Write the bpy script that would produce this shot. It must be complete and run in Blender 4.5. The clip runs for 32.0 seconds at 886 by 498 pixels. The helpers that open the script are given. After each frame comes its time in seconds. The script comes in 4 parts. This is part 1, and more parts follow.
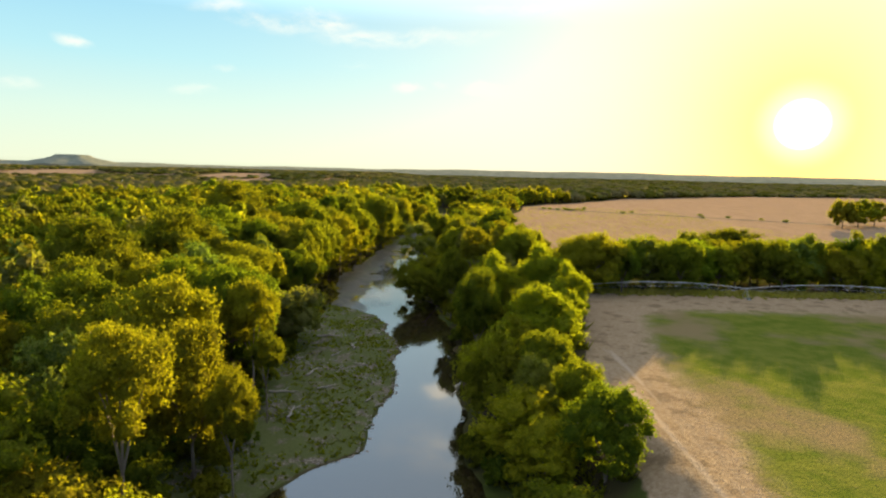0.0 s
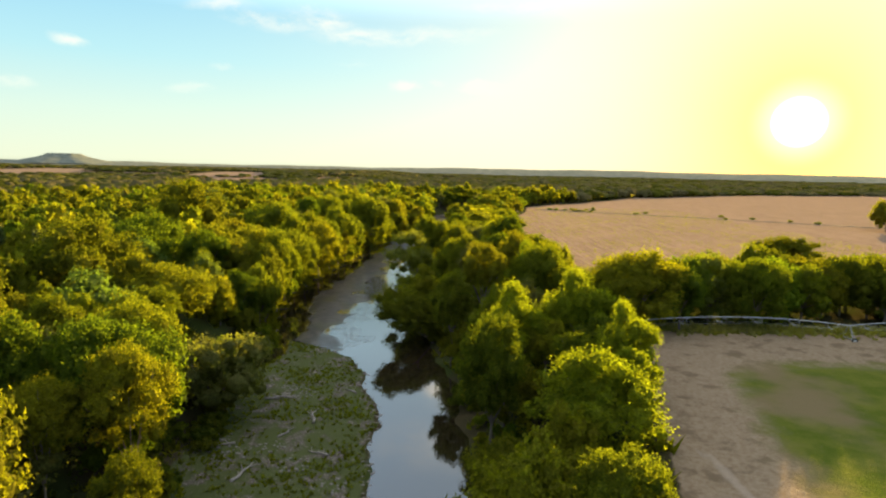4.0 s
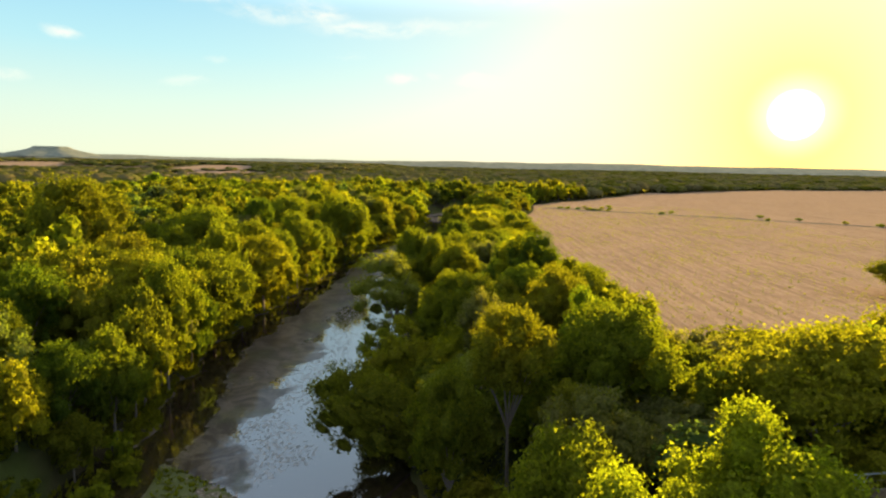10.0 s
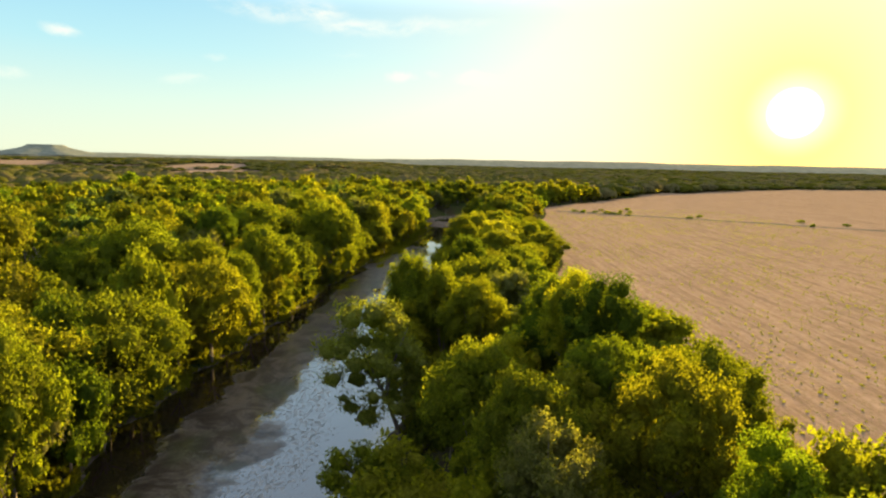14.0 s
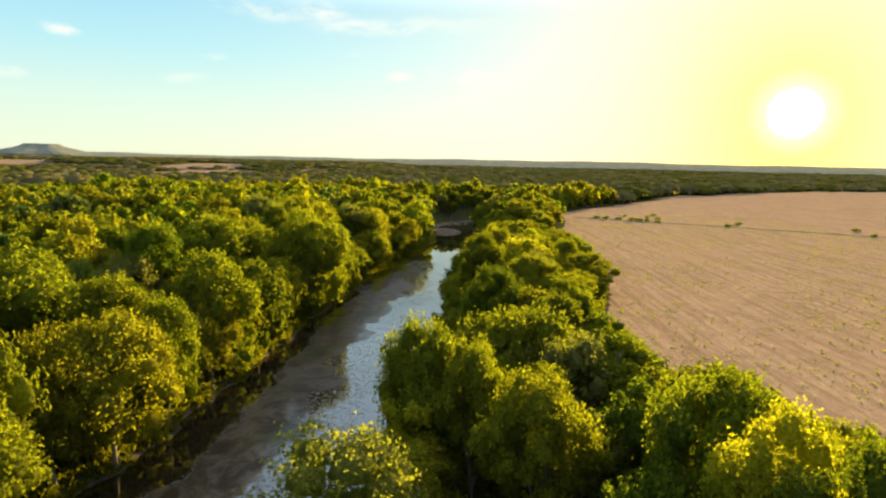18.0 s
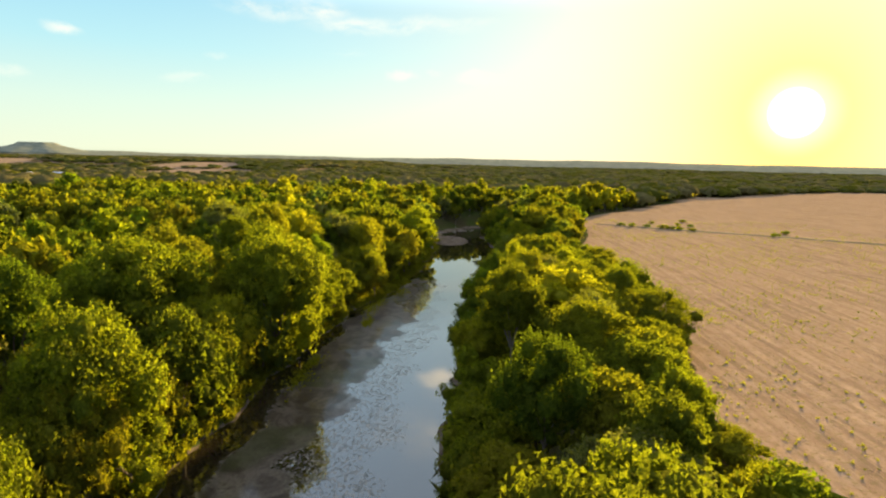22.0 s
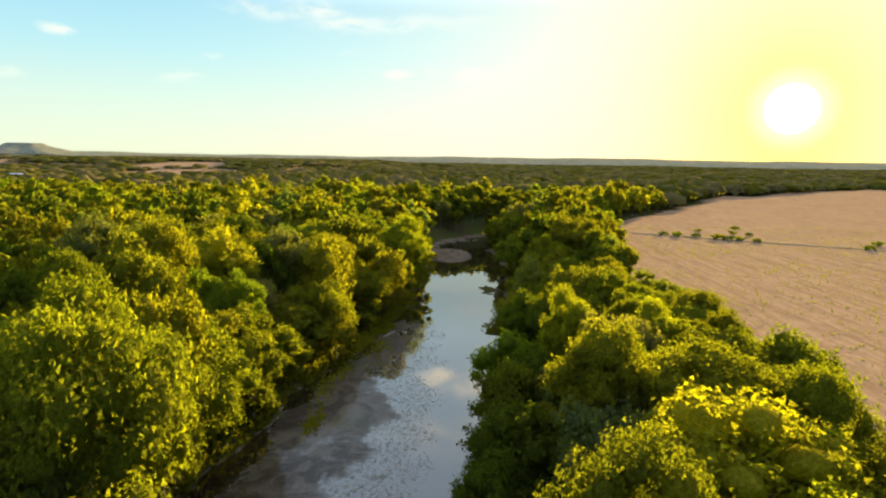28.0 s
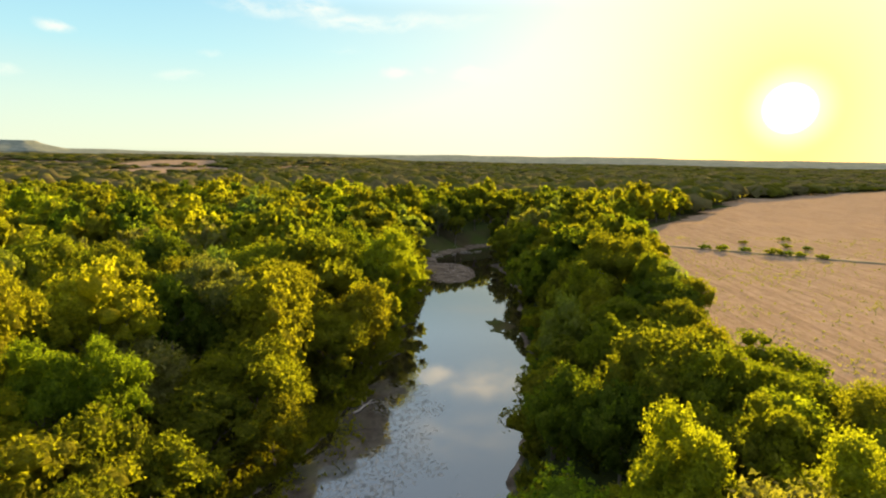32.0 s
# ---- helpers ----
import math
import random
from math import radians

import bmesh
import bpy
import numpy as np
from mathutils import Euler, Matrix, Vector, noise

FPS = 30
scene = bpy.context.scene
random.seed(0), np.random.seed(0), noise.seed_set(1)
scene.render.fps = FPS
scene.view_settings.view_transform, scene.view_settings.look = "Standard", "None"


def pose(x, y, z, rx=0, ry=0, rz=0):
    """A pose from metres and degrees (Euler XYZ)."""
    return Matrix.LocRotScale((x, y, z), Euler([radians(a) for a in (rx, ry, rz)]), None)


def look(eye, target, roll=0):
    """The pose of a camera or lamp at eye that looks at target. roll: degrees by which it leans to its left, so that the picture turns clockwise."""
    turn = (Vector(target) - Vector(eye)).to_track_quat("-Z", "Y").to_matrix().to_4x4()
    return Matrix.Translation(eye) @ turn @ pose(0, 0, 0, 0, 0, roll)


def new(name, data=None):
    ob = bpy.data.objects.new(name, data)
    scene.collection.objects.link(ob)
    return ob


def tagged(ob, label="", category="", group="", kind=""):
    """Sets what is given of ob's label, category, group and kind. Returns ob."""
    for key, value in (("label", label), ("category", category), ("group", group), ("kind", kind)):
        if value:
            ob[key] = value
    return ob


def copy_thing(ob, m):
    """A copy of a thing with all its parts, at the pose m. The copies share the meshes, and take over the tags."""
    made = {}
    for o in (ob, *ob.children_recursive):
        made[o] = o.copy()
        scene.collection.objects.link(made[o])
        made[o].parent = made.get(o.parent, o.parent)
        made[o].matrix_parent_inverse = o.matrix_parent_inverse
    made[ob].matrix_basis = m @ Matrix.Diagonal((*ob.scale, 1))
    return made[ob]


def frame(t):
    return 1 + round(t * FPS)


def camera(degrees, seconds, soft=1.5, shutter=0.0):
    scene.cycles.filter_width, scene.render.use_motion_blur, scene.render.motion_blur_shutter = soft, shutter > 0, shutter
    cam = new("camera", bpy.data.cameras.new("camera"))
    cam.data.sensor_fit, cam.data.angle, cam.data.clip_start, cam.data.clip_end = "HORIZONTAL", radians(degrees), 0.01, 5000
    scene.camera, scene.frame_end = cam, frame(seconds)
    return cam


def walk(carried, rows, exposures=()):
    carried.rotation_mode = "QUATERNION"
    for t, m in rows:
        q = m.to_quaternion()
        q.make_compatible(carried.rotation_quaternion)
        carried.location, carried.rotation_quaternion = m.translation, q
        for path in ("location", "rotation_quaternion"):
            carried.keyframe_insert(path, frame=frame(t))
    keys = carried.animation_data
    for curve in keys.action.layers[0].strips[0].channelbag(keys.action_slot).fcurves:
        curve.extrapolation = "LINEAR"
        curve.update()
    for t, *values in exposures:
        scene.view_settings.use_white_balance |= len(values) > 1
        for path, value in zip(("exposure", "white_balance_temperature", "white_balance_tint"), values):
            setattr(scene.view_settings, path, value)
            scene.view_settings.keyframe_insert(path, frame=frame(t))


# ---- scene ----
cam = camera(73.7, 32.0, soft=2.2)
# seconds, x, y, z, then yaw, pitch and lean to the right in degrees
ROWS = [
    (0.0, 2.41, 0.00, 47.22, -0.022, -7.510, -1.220),
    (4.0, 2.38, 46.76, 46.88, -0.255, -7.663, -1.108),
    (8.0, 3.77, 93.52, 46.14, -0.490, -8.102, -0.982),
    (12.0, 2.97, 140.28, 46.79, -0.658, -8.416, -1.144),
    (16.0, 0.12, 187.04, 46.85, -0.645, -8.487, -0.965),
    (20.0, -2.69, 233.80, 47.10, -0.580, -8.511, -1.264),
    (24.0, -3.56, 280.56, 46.57, -0.686, -8.629, -1.040),
    (28.0, -2.60, 327.32, 45.08, -0.820, -8.692, -0.790),
    (32.0, -1.83, 374.08, 44.81, -1.001, -8.830, -0.939),
]
walk(cam, [(t, pose(x, y, z, 0, 0, yaw) @ pose(0, 0, 0, 90 + pitch) @ pose(0, 0, 0, 0, 0, -lean))
           for t, x, y, z, yaw, pitch, lean in ROWS], [(0.0, 2.1, 6650, 16), (32.0, 2.1, 6650, 16)])

# ---- world and sun ----
SUN_AZ, SUN_EL, LIGHT_EL = radians(30.6), radians(4.4), radians(9.0)
SUN_DIR = Vector((math.sin(SUN_AZ) * math.cos(SUN_EL), math.cos(SUN_AZ) * math.cos(SUN_EL), math.sin(SUN_EL)))


class Nodes:
    """Short hand for building a node tree."""

    def __init__(self, tree):
        self.tree = tree

    def add(self, kind, inputs=None, **props):
        n = self.tree.nodes.new(kind)
        if "operation" in props:
            n.operation = props["operation"]
        if "use_clamp" in props:
            n.use_clamp = props["use_clamp"]
        if "data_type" in props:
            n.data_type = props["data_type"]
        if "blend_type" in props:
            n.blend_type = props["blend_type"]
        if "interpolation_type" in props:
            n.interpolation_type = props["interpolation_type"]
        if "attribute_name" in props:
            n.attribute_name = props["attribute_name"]
        if "sky_type" in props:
            n.sky_type, n.sun_disc = props["sky_type"], False
            n.sun_elevation, n.sun_rotation = props["sun_elevation"], props["sun_rotation"]
        for k, v in (inputs or {}).items():
            if isinstance(v, bpy.types.NodeSocket):
                self.tree.links.new(v, n.inputs[k])
            else:
                n.inputs[k].default_value = v
        return n

    def math(self, op, a, b=0.0, c=0.0, clamp=False):
        return self.add("ShaderNodeMath", {0: a, 1: b, 2: c}, operation=op, use_clamp=clamp).outputs[0]

    def ramp(self, fac, stops, mode="LINEAR"):
        n = self.add("ShaderNodeValToRGB", {0: fac})
        n.color_ramp.interpolation = mode
        el = n.color_ramp.elements
        while len(el) < len(stops):
            el.new(0.5)
        for e, (p, c) in zip(el, stops):
            e.position = p
            e.color = (*c, 1.0) if len(c) == 3 else c
        return n.outputs[0]

    def mix(self, fac, a, b, blend="MIX"):
        n = self.add("ShaderNodeMix", data_type="RGBA", blend_type=blend)
        for key, v in ((0, fac), (6, a), (7, b)):
            if isinstance(v, bpy.types.NodeSocket):
                self.tree.links.new(v, n.inputs[key])
            else:
                n.inputs[key].default_value = (*v, 1.0) if isinstance(v, tuple) and len(v) == 3 else v
        return n.outputs[2]

    def step(self, v, lo, hi):
        return self.add("ShaderNodeMapRange", {0: v, 1: lo, 2: hi}, interpolation_type="SMOOTHSTEP").outputs[0]

    def noise(self, vec, scale, detail=4.0, rough=0.55, distort=0.0, out=0):
        return self.add("ShaderNodeTexNoise", {"Vector": vec, "Scale": scale, "Detail": detail, "Roughness": rough,
                                               "Distortion": distort}).outputs[out]


def direction(az, el):
    az, el = radians(az), radians(el)
    return (math.sin(az) * math.cos(el), math.cos(az) * math.cos(el), math.sin(el))


def build_world():
    world = bpy.data.worlds.new("evening_sky")
    world.use_nodes = True
    scene.world = world
    g = Nodes(world.node_tree)
    world.node_tree.nodes.clear()
    way = g.add("ShaderNodeTexCoord").outputs["Generated"]
    height = g.add("ShaderNodeSeparateXYZ", {0: way}).outputs[2]
    base = g.ramp(g.math("ADD", g.math("MULTIPLY", height, 0.5), 0.5), [
        (0.0, (0.06, 0.07, 0.04)), (0.49, (0.25, 0.26, 0.14)), (0.502, (0.54, 0.62, 0.44)), (0.54, (0.44, 0.60, 0.50)),
        (0.58, (0.29, 0.54, 0.56)), (0.615, (0.22, 0.47, 0.56)), (0.645, (0.50, 0.83, 1.0)), (0.70, (0.52, 0.80, 1.02)), (0.80, (0.54, 0.72, 0.92)), (1.0, (1.05, 1.10, 1.12))])
    near = g.add("ShaderNodeVectorMath", {0: way, 1: SUN_DIR}, operation="DOT_PRODUCT").outputs["Value"]
    angle = g.math("ARCCOSINE", g.math("MINIMUM", near, 0.99999))
    # the side away from the sun is a deeper blue
    base = g.mix(g.step(angle, 0.35, 2.2), base, g.mix(1.0, base, (0.92, 0.92, 1.0), "MULTIPLY"))
    # cirrus and small puffs
    warped = g.add("ShaderNodeVectorMath", {0: g.noise(way, 7.0, 5.0, 0.6, 0.0, 1), 1: (0.05, 0.05, 0.05), 2: g.add("ShaderNodeVectorMath", {0: way, 1: (0.025, 0.025, 0.025)}, operation="SUBTRACT").outputs[0]}, operation="MULTIPLY_ADD").outputs[0]
    total = None
    puffs = [(-19.8, 13.6, 2.2, 0.5, 0.8), (-17.4, 12.7, 2.0, 0.5, 0.8), (-14.6, 12.5, 2.6, 0.6, 0.8), (-11.3, 13.0, 2.6, 0.9, 1.0), (-7.5, 11.9, 4.0, 0.7, 0.8),
             (-2.3, 11.9, 4.5, 0.6, 0.7), (1.9, 12.2, 2.5, 0.4, 0.5), (6.0, 14.6, 4.5, 0.4, 0.6), (14.7, 13.8, 5.0, 0.45, 0.6), (23.2, 12.4, 5.0, 0.4, 0.6), (29.9, 12.3, 4.0, 0.35, 0.5),
             (-31.6, 9.7, 1.1, 0.35, 0.9), (-35.4, 5.8, 1.3, 0.35, 0.7), (-22.7, 6.5, 1.5, 0.35, 0.7), (-3.7, 7.4, 1.2, 0.40, 0.9), (-0.5, 7.8, 0.7, 0.3, 0.6),
             (4.3, 7.5, 2.2, 0.45, 0.9), (13.0, 7.9, 1.2, 0.3, 0.6), (-8.7, 9.3, 1.4, 0.4, 0.4), (-20.2, 8.4, 0.8, 0.25, 0.4), (0.5, 20.6, 1.8, 0.55, 1.0), (5.8, 21.4, 4.0, 1.4, 1.0), (2.0, 26.0, 6.0, 2.0, 0.35)]
    for az, el, wide, tall, much in puffs:
        c = Vector(direction(az, el))
        e = Vector((math.cos(radians(az)), -math.sin(radians(az)), 0))
        n = c.cross(e)
        d = g.add("ShaderNodeVectorMath", {0: warped, 1: tuple(c)}, operation="SUBTRACT").outputs[0]
        a = g.add("ShaderNodeVectorMath", {0: d, 1: tuple(e / radians(wide))}, operation="DOT_PRODUCT").outputs["Value"]
        b = g.add("ShaderNodeVectorMath", {0: d, 1: tuple(n / radians(tall))}, operation="DOT_PRODUCT").outputs["Value"]
        r = g.math("SQRT", g.math("ADD", g.math("MULTIPLY", a, a), g.math("MULTIPLY", b, b)))
        front = g.add("ShaderNodeVectorMath", {0: way, 1: tuple(c)}, operation="DOT_PRODUCT").outputs["Value"]
        m = g.math("MULTIPLY", g.math("MULTIPLY", g.step(r, 1.7, 0.1), much), g.math("GREATER_THAN", front, 0.5))
        total = m if total is None else g.math("MAXIMUM", total, m)
    wisp = g.step(g.noise(g.add("ShaderNodeVectorMath", {0: warped, 1: (1.0, 1.0, 3.0)}, operation="MULTIPLY").outputs[0], 14.0, 7.0, 0.66), 0.30, 0.68)
    total = g.math("MULTIPLY", total, wisp, clamp=True)
    lit = g.mix(g.step(height, 0.28, 0.33), (0.70, 0.68, 0.57), (2.3, 2.0, 1.4))
    base = g.mix(g.math("MULTIPLY", total, 0.72), base, lit)
    # pale glow over the sun's half of the sky, yellow close to it
    far = g.math("POWER", 2.718, g.math("MULTIPLY", g.math("POWER", g.math("DIVIDE", angle, 0.55), 2.0), -1.0))
    base = g.mix(g.math("MULTIPLY", far, 0.92), base, (0.67, 0.68, 0.55))
    halo = g.math("POWER", 2.718, g.math("MULTIPLY", g.math("POWER", g.math("DIVIDE", angle, 0.215), 1.5), -1.0))
    base = g.mix(g.math("MULTIPLY", halo, 0.97), base, (0.72, 0.62, 0.10))
    base = g.mix(g.step(angle, 0.070, 0.026), base, (0.95, 0.88, 0.42))
    base = g.mix(g.step(angle, 0.037, 0.026), base, (4.0, 3.8, 3.2))
    sky = g.add("ShaderNodeTexSky", sky_type="NISHITA", sun_disc=False, sun_elevation=SUN_EL, sun_rotation=SUN_AZ)
    air = g.mix(1.0, sky.outputs[0], (0.1, 0.1, 0.1), "MULTIPLY")
    both = g.mix(0.10, base, air)
    bg = g.add("ShaderNodeBackground", {0: both, 1: 0.42})
    g.add("ShaderNodeOutputWorld", {0: bg.outputs[0]})


build_world()
sun_data = bpy.data.lights.new("sun", "SUN")
sun_data.energy, sun_data.angle, sun_data.color = 6.8, radians(0.6), (1.0, 0.74, 0.28)
sun = new("sun", sun_data)
sun.matrix_world = look((0, 0, 300), (-math.sin(SUN_AZ) * math.cos(LIGHT_EL), -math.cos(SUN_AZ) * math.cos(LIGHT_EL), 300 - math.sin(LIGHT_EL)))

# ---- the lie of the land ----
FIELD_Z = 11.0
LEFT_Y = [-400, 0, 60, 81, 94, 113, 141, 158, 179, 196, 206, 235, 260, 290, 320, 350, 400, 420, 445, 460, 500, 537, 560, 590, 640, 668, 700]
LEFT_X = [-34, -30, -26, -22, -12, -8.5, -8, -10, -15, -25, -44, -49, -52, -49, -44.5, -41, -35.5, -31.5, -27, -19, -11, -7, -4, -4, 0, 20, 60]
RIGHT_Y = [-400, 0, 80, 97, 115, 140, 172, 192, 213, 250, 280, 350, 400, 450, 480, 510, 567, 590, 620, 640, 668, 700]
RIGHT_X = [12, 12, 11, 6, 8, 8, 6, 2, -3, -5, -5, -2, 4, 10, 17, 21, 27, 27, 24, 36, 62, 64]
EDGE_Y = [-400, 55, 81, 110, 153, 176, 225, 250, 272, 288, 303, 341, 370, 400, 447, 455, 471, 500, 545, 580, 630]
EDGE_X = [26, 27, 30, 31, 41, 45, 44, 48, 45, 33, 31.5, 37.5, 47, 52, 54, 50, 50, 56, 71, 79, 87]
FLAT_Y = [-400, 50, 85, 110, 185, 205, 440, 452, 480, 540, 600, 640, 700]
FLAT_X = [1, 2, 16, 28, 26, 2, 1, 9, 3, 2, 4, 3, 3]


def smooth(v, lo, hi):
    u = np.clip((np.asarray(v, float) - lo) / (hi - lo), 0, 1)
    return u * u * (3 - 2 * u)


def waves(x, y, size, seed=0.0):
    """A cheap smooth noise from sines, about -1 to 1."""
    a = np.asarray(x, float) / size + seed * 3.1
    b = np.asarray(y, float) / size + seed * 1.7
    return (np.sin(a * 1.3 + 1.9 * np.sin(b * 0.7 + seed)) + np.sin(b * 1.7 + 1.3 * np.sin(a * 0.9 + 2 * seed)) +
            0.6 * np.sin(2.9 * a + 2.3 * b + seed) + 0.5 * np.sin(4.1 * b - 3.3 * a)) / 3.1


def left_bank(y):
    return np.interp(y, LEFT_Y, LEFT_X) + 0.9 * waves(y, 0 * np.asarray(y), 2.6, 3) + 0.9 * np.sin(np.asarray(y) / 4.7) + 0.6 * np.sin(np.asarray(y) / 2.1)


def right_bank(y):
    return np.interp(y, RIGHT_Y, RIGHT_X) + 0.8 * np.sin(np.asarray(y) / 5.3 + 1) + 0.5 * np.sin(np.asarray(y) / 1.9)


def in_river(x, y):
    return (x > left_bank(y)) & (x < right_bank(y)) & (y < 698)


def in_field(x, y):
    """Distance inside the dry upper field or the near green field; negative outside."""
    edge = x - np.interp(y, EDGE_Y, EDGE_X)
    far = np.interp(x, [60, 88, 275, 556, 826, 1500], [600, 640, 908, 1130, 1211, 1300]) - y
    hedge = np.abs(y - 201) - 17
    return np.minimum(np.minimum(edge, far), hedge)


CLEARINGS = [(-75, 872, 75, 14), (-215, 1068, 45, 22), (-445, 1550, 70, 40), (-660, 1450, 90, 60), (-950, 1760, 160, 50),
             (-535, 1050, 55, 45), (-440, 625, 34, 40), (-625, 1170, 50, 45), (-30, 868, 30, 12), (-240, 1900, 120, 50), (-330, 1330, 90, 28), (-760, 2000, 160, 60), (-560, 2300, 200, 60), (-1150, 1500, 150, 60), 
             (-1000, 2600, 220, 80), (-1180, 1800, 140, 230), (-520, 1520, 120, 170), (-640, 1830, 130, 140), (-400, 1240, 70, 110),
             (-1420, 2350, 200, 260), (-690, 1400, 50, 110), (-515, 1690, 60, 22), (-1010, 1790, 90, 26), (-640, 1720, 35, 16), (-760, 1830, 60, 24), (-330, 1760, 50, 30), (-430, 1640, 40, 25)]


def clearing(x, y):
    """Above 0 inside a clearing of the far woods."""
    best = np.full(np.shape(x), -9.0)
    for cx, cy, rx, ry in CLEARINGS:
        best = np.maximum(best, 1 - np.hypot((x - cx) / rx, (y - cy) / ry) + 0.25 * waves(x, y, 17, 2) + 0.2 * waves(x, y, 41, 7))
    return best


def ground_z(x, y):
    x, y = np.asarray(x, float), np.asarray(y, float)
    dl, dr = left_bank(y) - x, x - right_bank(y)
    flat = np.interp(y, FLAT_Y, FLAT_X)
    lift = 0.75 + 0.35 * waves(x, y, 5, 1)
    zl = 0.25 * smooth(dl, 0, 1.2) + lift * smooth(dl, 0.5, flat + 1) + (FIELD_Z - 2.0) * smooth(dl, flat - 1, flat + 24)
    zr = 0.5 * smooth(dr, 0, 1.0) + (FIELD_Z - 0.5) * smooth(dr, 0.5, 24)
    z = np.where(dl > 0, zl, np.where(dr > 0, zr, -1.3 * smooth(-np.maximum(dl, dr), 0, 3)))
    over = smooth(y, 690, 720)
    z = z * (1 - over) + (FIELD_Z - 1) * over
    # the inlet behind the near bar and the bar at the bend
    inlet = 1 - np.hypot((x + 43) / 7.5, (y - 192) / 17)
    z = np.where(inlet > 0, np.minimum(z, 0.5 - 3.5 * inlet), z)
    bend = 1 - np.hypot((x - 4) / 11.5, (y - 603) / 21)
    z = np.maximum(z, np.where(bend > 0, 0.9 * smooth(bend, 0, 0.4), -9))
    isle = 1 - np.hypot((x - 16.5) / 6.0, (y - 528) / 12) + 0.35 * waves(x, y, 2.3, 4)
    z = np.where(isle > 0, np.maximum(z, -0.12 + 0.2 * smooth(isle, 0, 0.8)), z)
    z = z + 0.25 * waves(x, y, 13, 3) * smooth(z, 1.0, 6.0) * smooth(-in_field(x, y), 0, 6)
    z = z + 17 * smooth(y, 1560, 2000) * smooth(-x, 150, 420)
    away = np.hypot(x, y - 300)
    z = z + 4.0 * waves(x, y, 260, 5) * smooth(away, 900, 1900)
    return z


# ---- materials ----
def material(name):
    m = bpy.data.materials.new(name)
    m.use_nodes = True
    m.node_tree.nodes.clear()
    return m, Nodes(m.node_tree)


def finish(g, shader):
    g.add("ShaderNodeOutputMaterial", {0: shader})


def leaf_material(name, dark, light, tip, glow=0.30, gloss=0.0):
    m, g = material(name)
    tone = g.add("ShaderNodeObjectInfo").outputs["Random"]
    isle = g.add("ShaderNodeNewGeometry").outputs["Random Per Island"]
    place = g.add("ShaderNodeNewGeometry").outputs["Position"]
    blotch = g.noise(place, 0.45, 3.0)
    col = g.mix(g.math("ADD", g.math("MULTIPLY", isle, 0.55), g.math("MULTIPLY", blotch, 0.5), clamp=True), dark, light)
    col = g.mix(g.step(tone, 0.40, 1.0), col, g.mix(0.42, col, tip))
    col = g.mix(g.step(tone, 0.30, 0.05), col, g.mix(1.0, col, (0.66, 0.80, 0.95), "MULTIPLY"))
    grain = g.noise(place, 3.2, 4.0, 0.7)
    col = g.mix(g.step(grain, 0.35, 0.75), g.mix(1.0, col, (0.48, 0.52, 0.46), "MULTIPLY"), g.mix(1.0, col, (1.12, 1.11, 1.05), "MULTIPLY"))
    bump = g.add("ShaderNodeBump", {"Height": g.noise(place, 2.6, 4.0, 0.7), "Strength": 0.9, "Distance": 0.35})
    p = g.add("ShaderNodeBsdfPrincipled", {"Base Color": col, "Roughness": 0.6, "Normal": bump.outputs[0], "Specular IOR Level": gloss})
    t = g.add("ShaderNodeBsdfTranslucent", {"Color": g.mix(1.0, col, (1.95, 2.1, 0.48), "MULTIPLY"), "Normal": bump.outputs[0]})
    mixed = g.add("ShaderNodeMixShader", {0: glow, 1: p.outputs[0], 2: t.outputs[0]})
    finish(g, mixed.outputs[0])
    return m


def bark_material(name, a, b):
    m, g = material(name)
    place = g.add("ShaderNodeNewGeometry").outputs["Position"]
    n = g.noise(place, 3.5, 6.0, 0.65)
    bump = g.add("ShaderNodeBump", {"Height": n, "Strength": 0.6, "Distance": 0.08})
    p = g.add("ShaderNodeBsdfPrincipled", {"Base Color": g.mix(n, a, b), "Roughness": 0.9, "Normal": bump.outputs[0]})
    finish(g, p.outputs[0])
    return m


OAK = leaf_material("oak_leaves", (0.054, 0.066, 0.010), (0.162, 0.156, 0.016), (0.221, 0.172, 0.016), 0.50)
ELM = leaf_material("elm_leaves", (0.065, 0.085, 0.011), (0.188, 0.188, 0.018), (0.259, 0.205, 0.018), 0.52)
WILLOW = leaf_material("willow_leaves", (0.076, 0.105, 0.030), (0.178, 0.195, 0.046), (0.238, 0.205, 0.039), 0.54)
BRIGHT = leaf_material("young_leaves", (0.104, 0.133, 0.013), (0.259, 0.258, 0.021), (0.346, 0.270, 0.021), 0.58)
DUSTY = leaf_material("dusty_leaves", (0.084, 0.090, 0.030), (0.171, 0.162, 0.053), (0.216, 0.172, 0.048), 0.48)
STRAW = leaf_material("straw_weeds", (0.17, 0.15, 0.04), (0.29, 0.25, 0.075), (0.33, 0.28, 0.09), 0.45)
# far crowns in yellower, greyer greens, with distance haze put into the leaf colour
HAZY_CANOPY = [leaf_material("far_green_canopy", (0.052, 0.060, 0.011), (0.135, 0.125, 0.018), (0.184, 0.145, 0.018), 0.40),
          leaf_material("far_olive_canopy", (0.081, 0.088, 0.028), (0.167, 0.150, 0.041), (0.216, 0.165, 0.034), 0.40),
          leaf_material("far_hazy_canopy", (0.076, 0.070, 0.034), (0.151, 0.128, 0.060), (0.184, 0.145, 0.057), 0.36)]
BARK = bark_material("bark", (0.05, 0.036, 0.024), (0.17, 0.13, 0.09))
DEADWOOD = bark_material("weathered_wood", (0.11, 0.09, 0.07), (0.30, 0.26, 0.21))


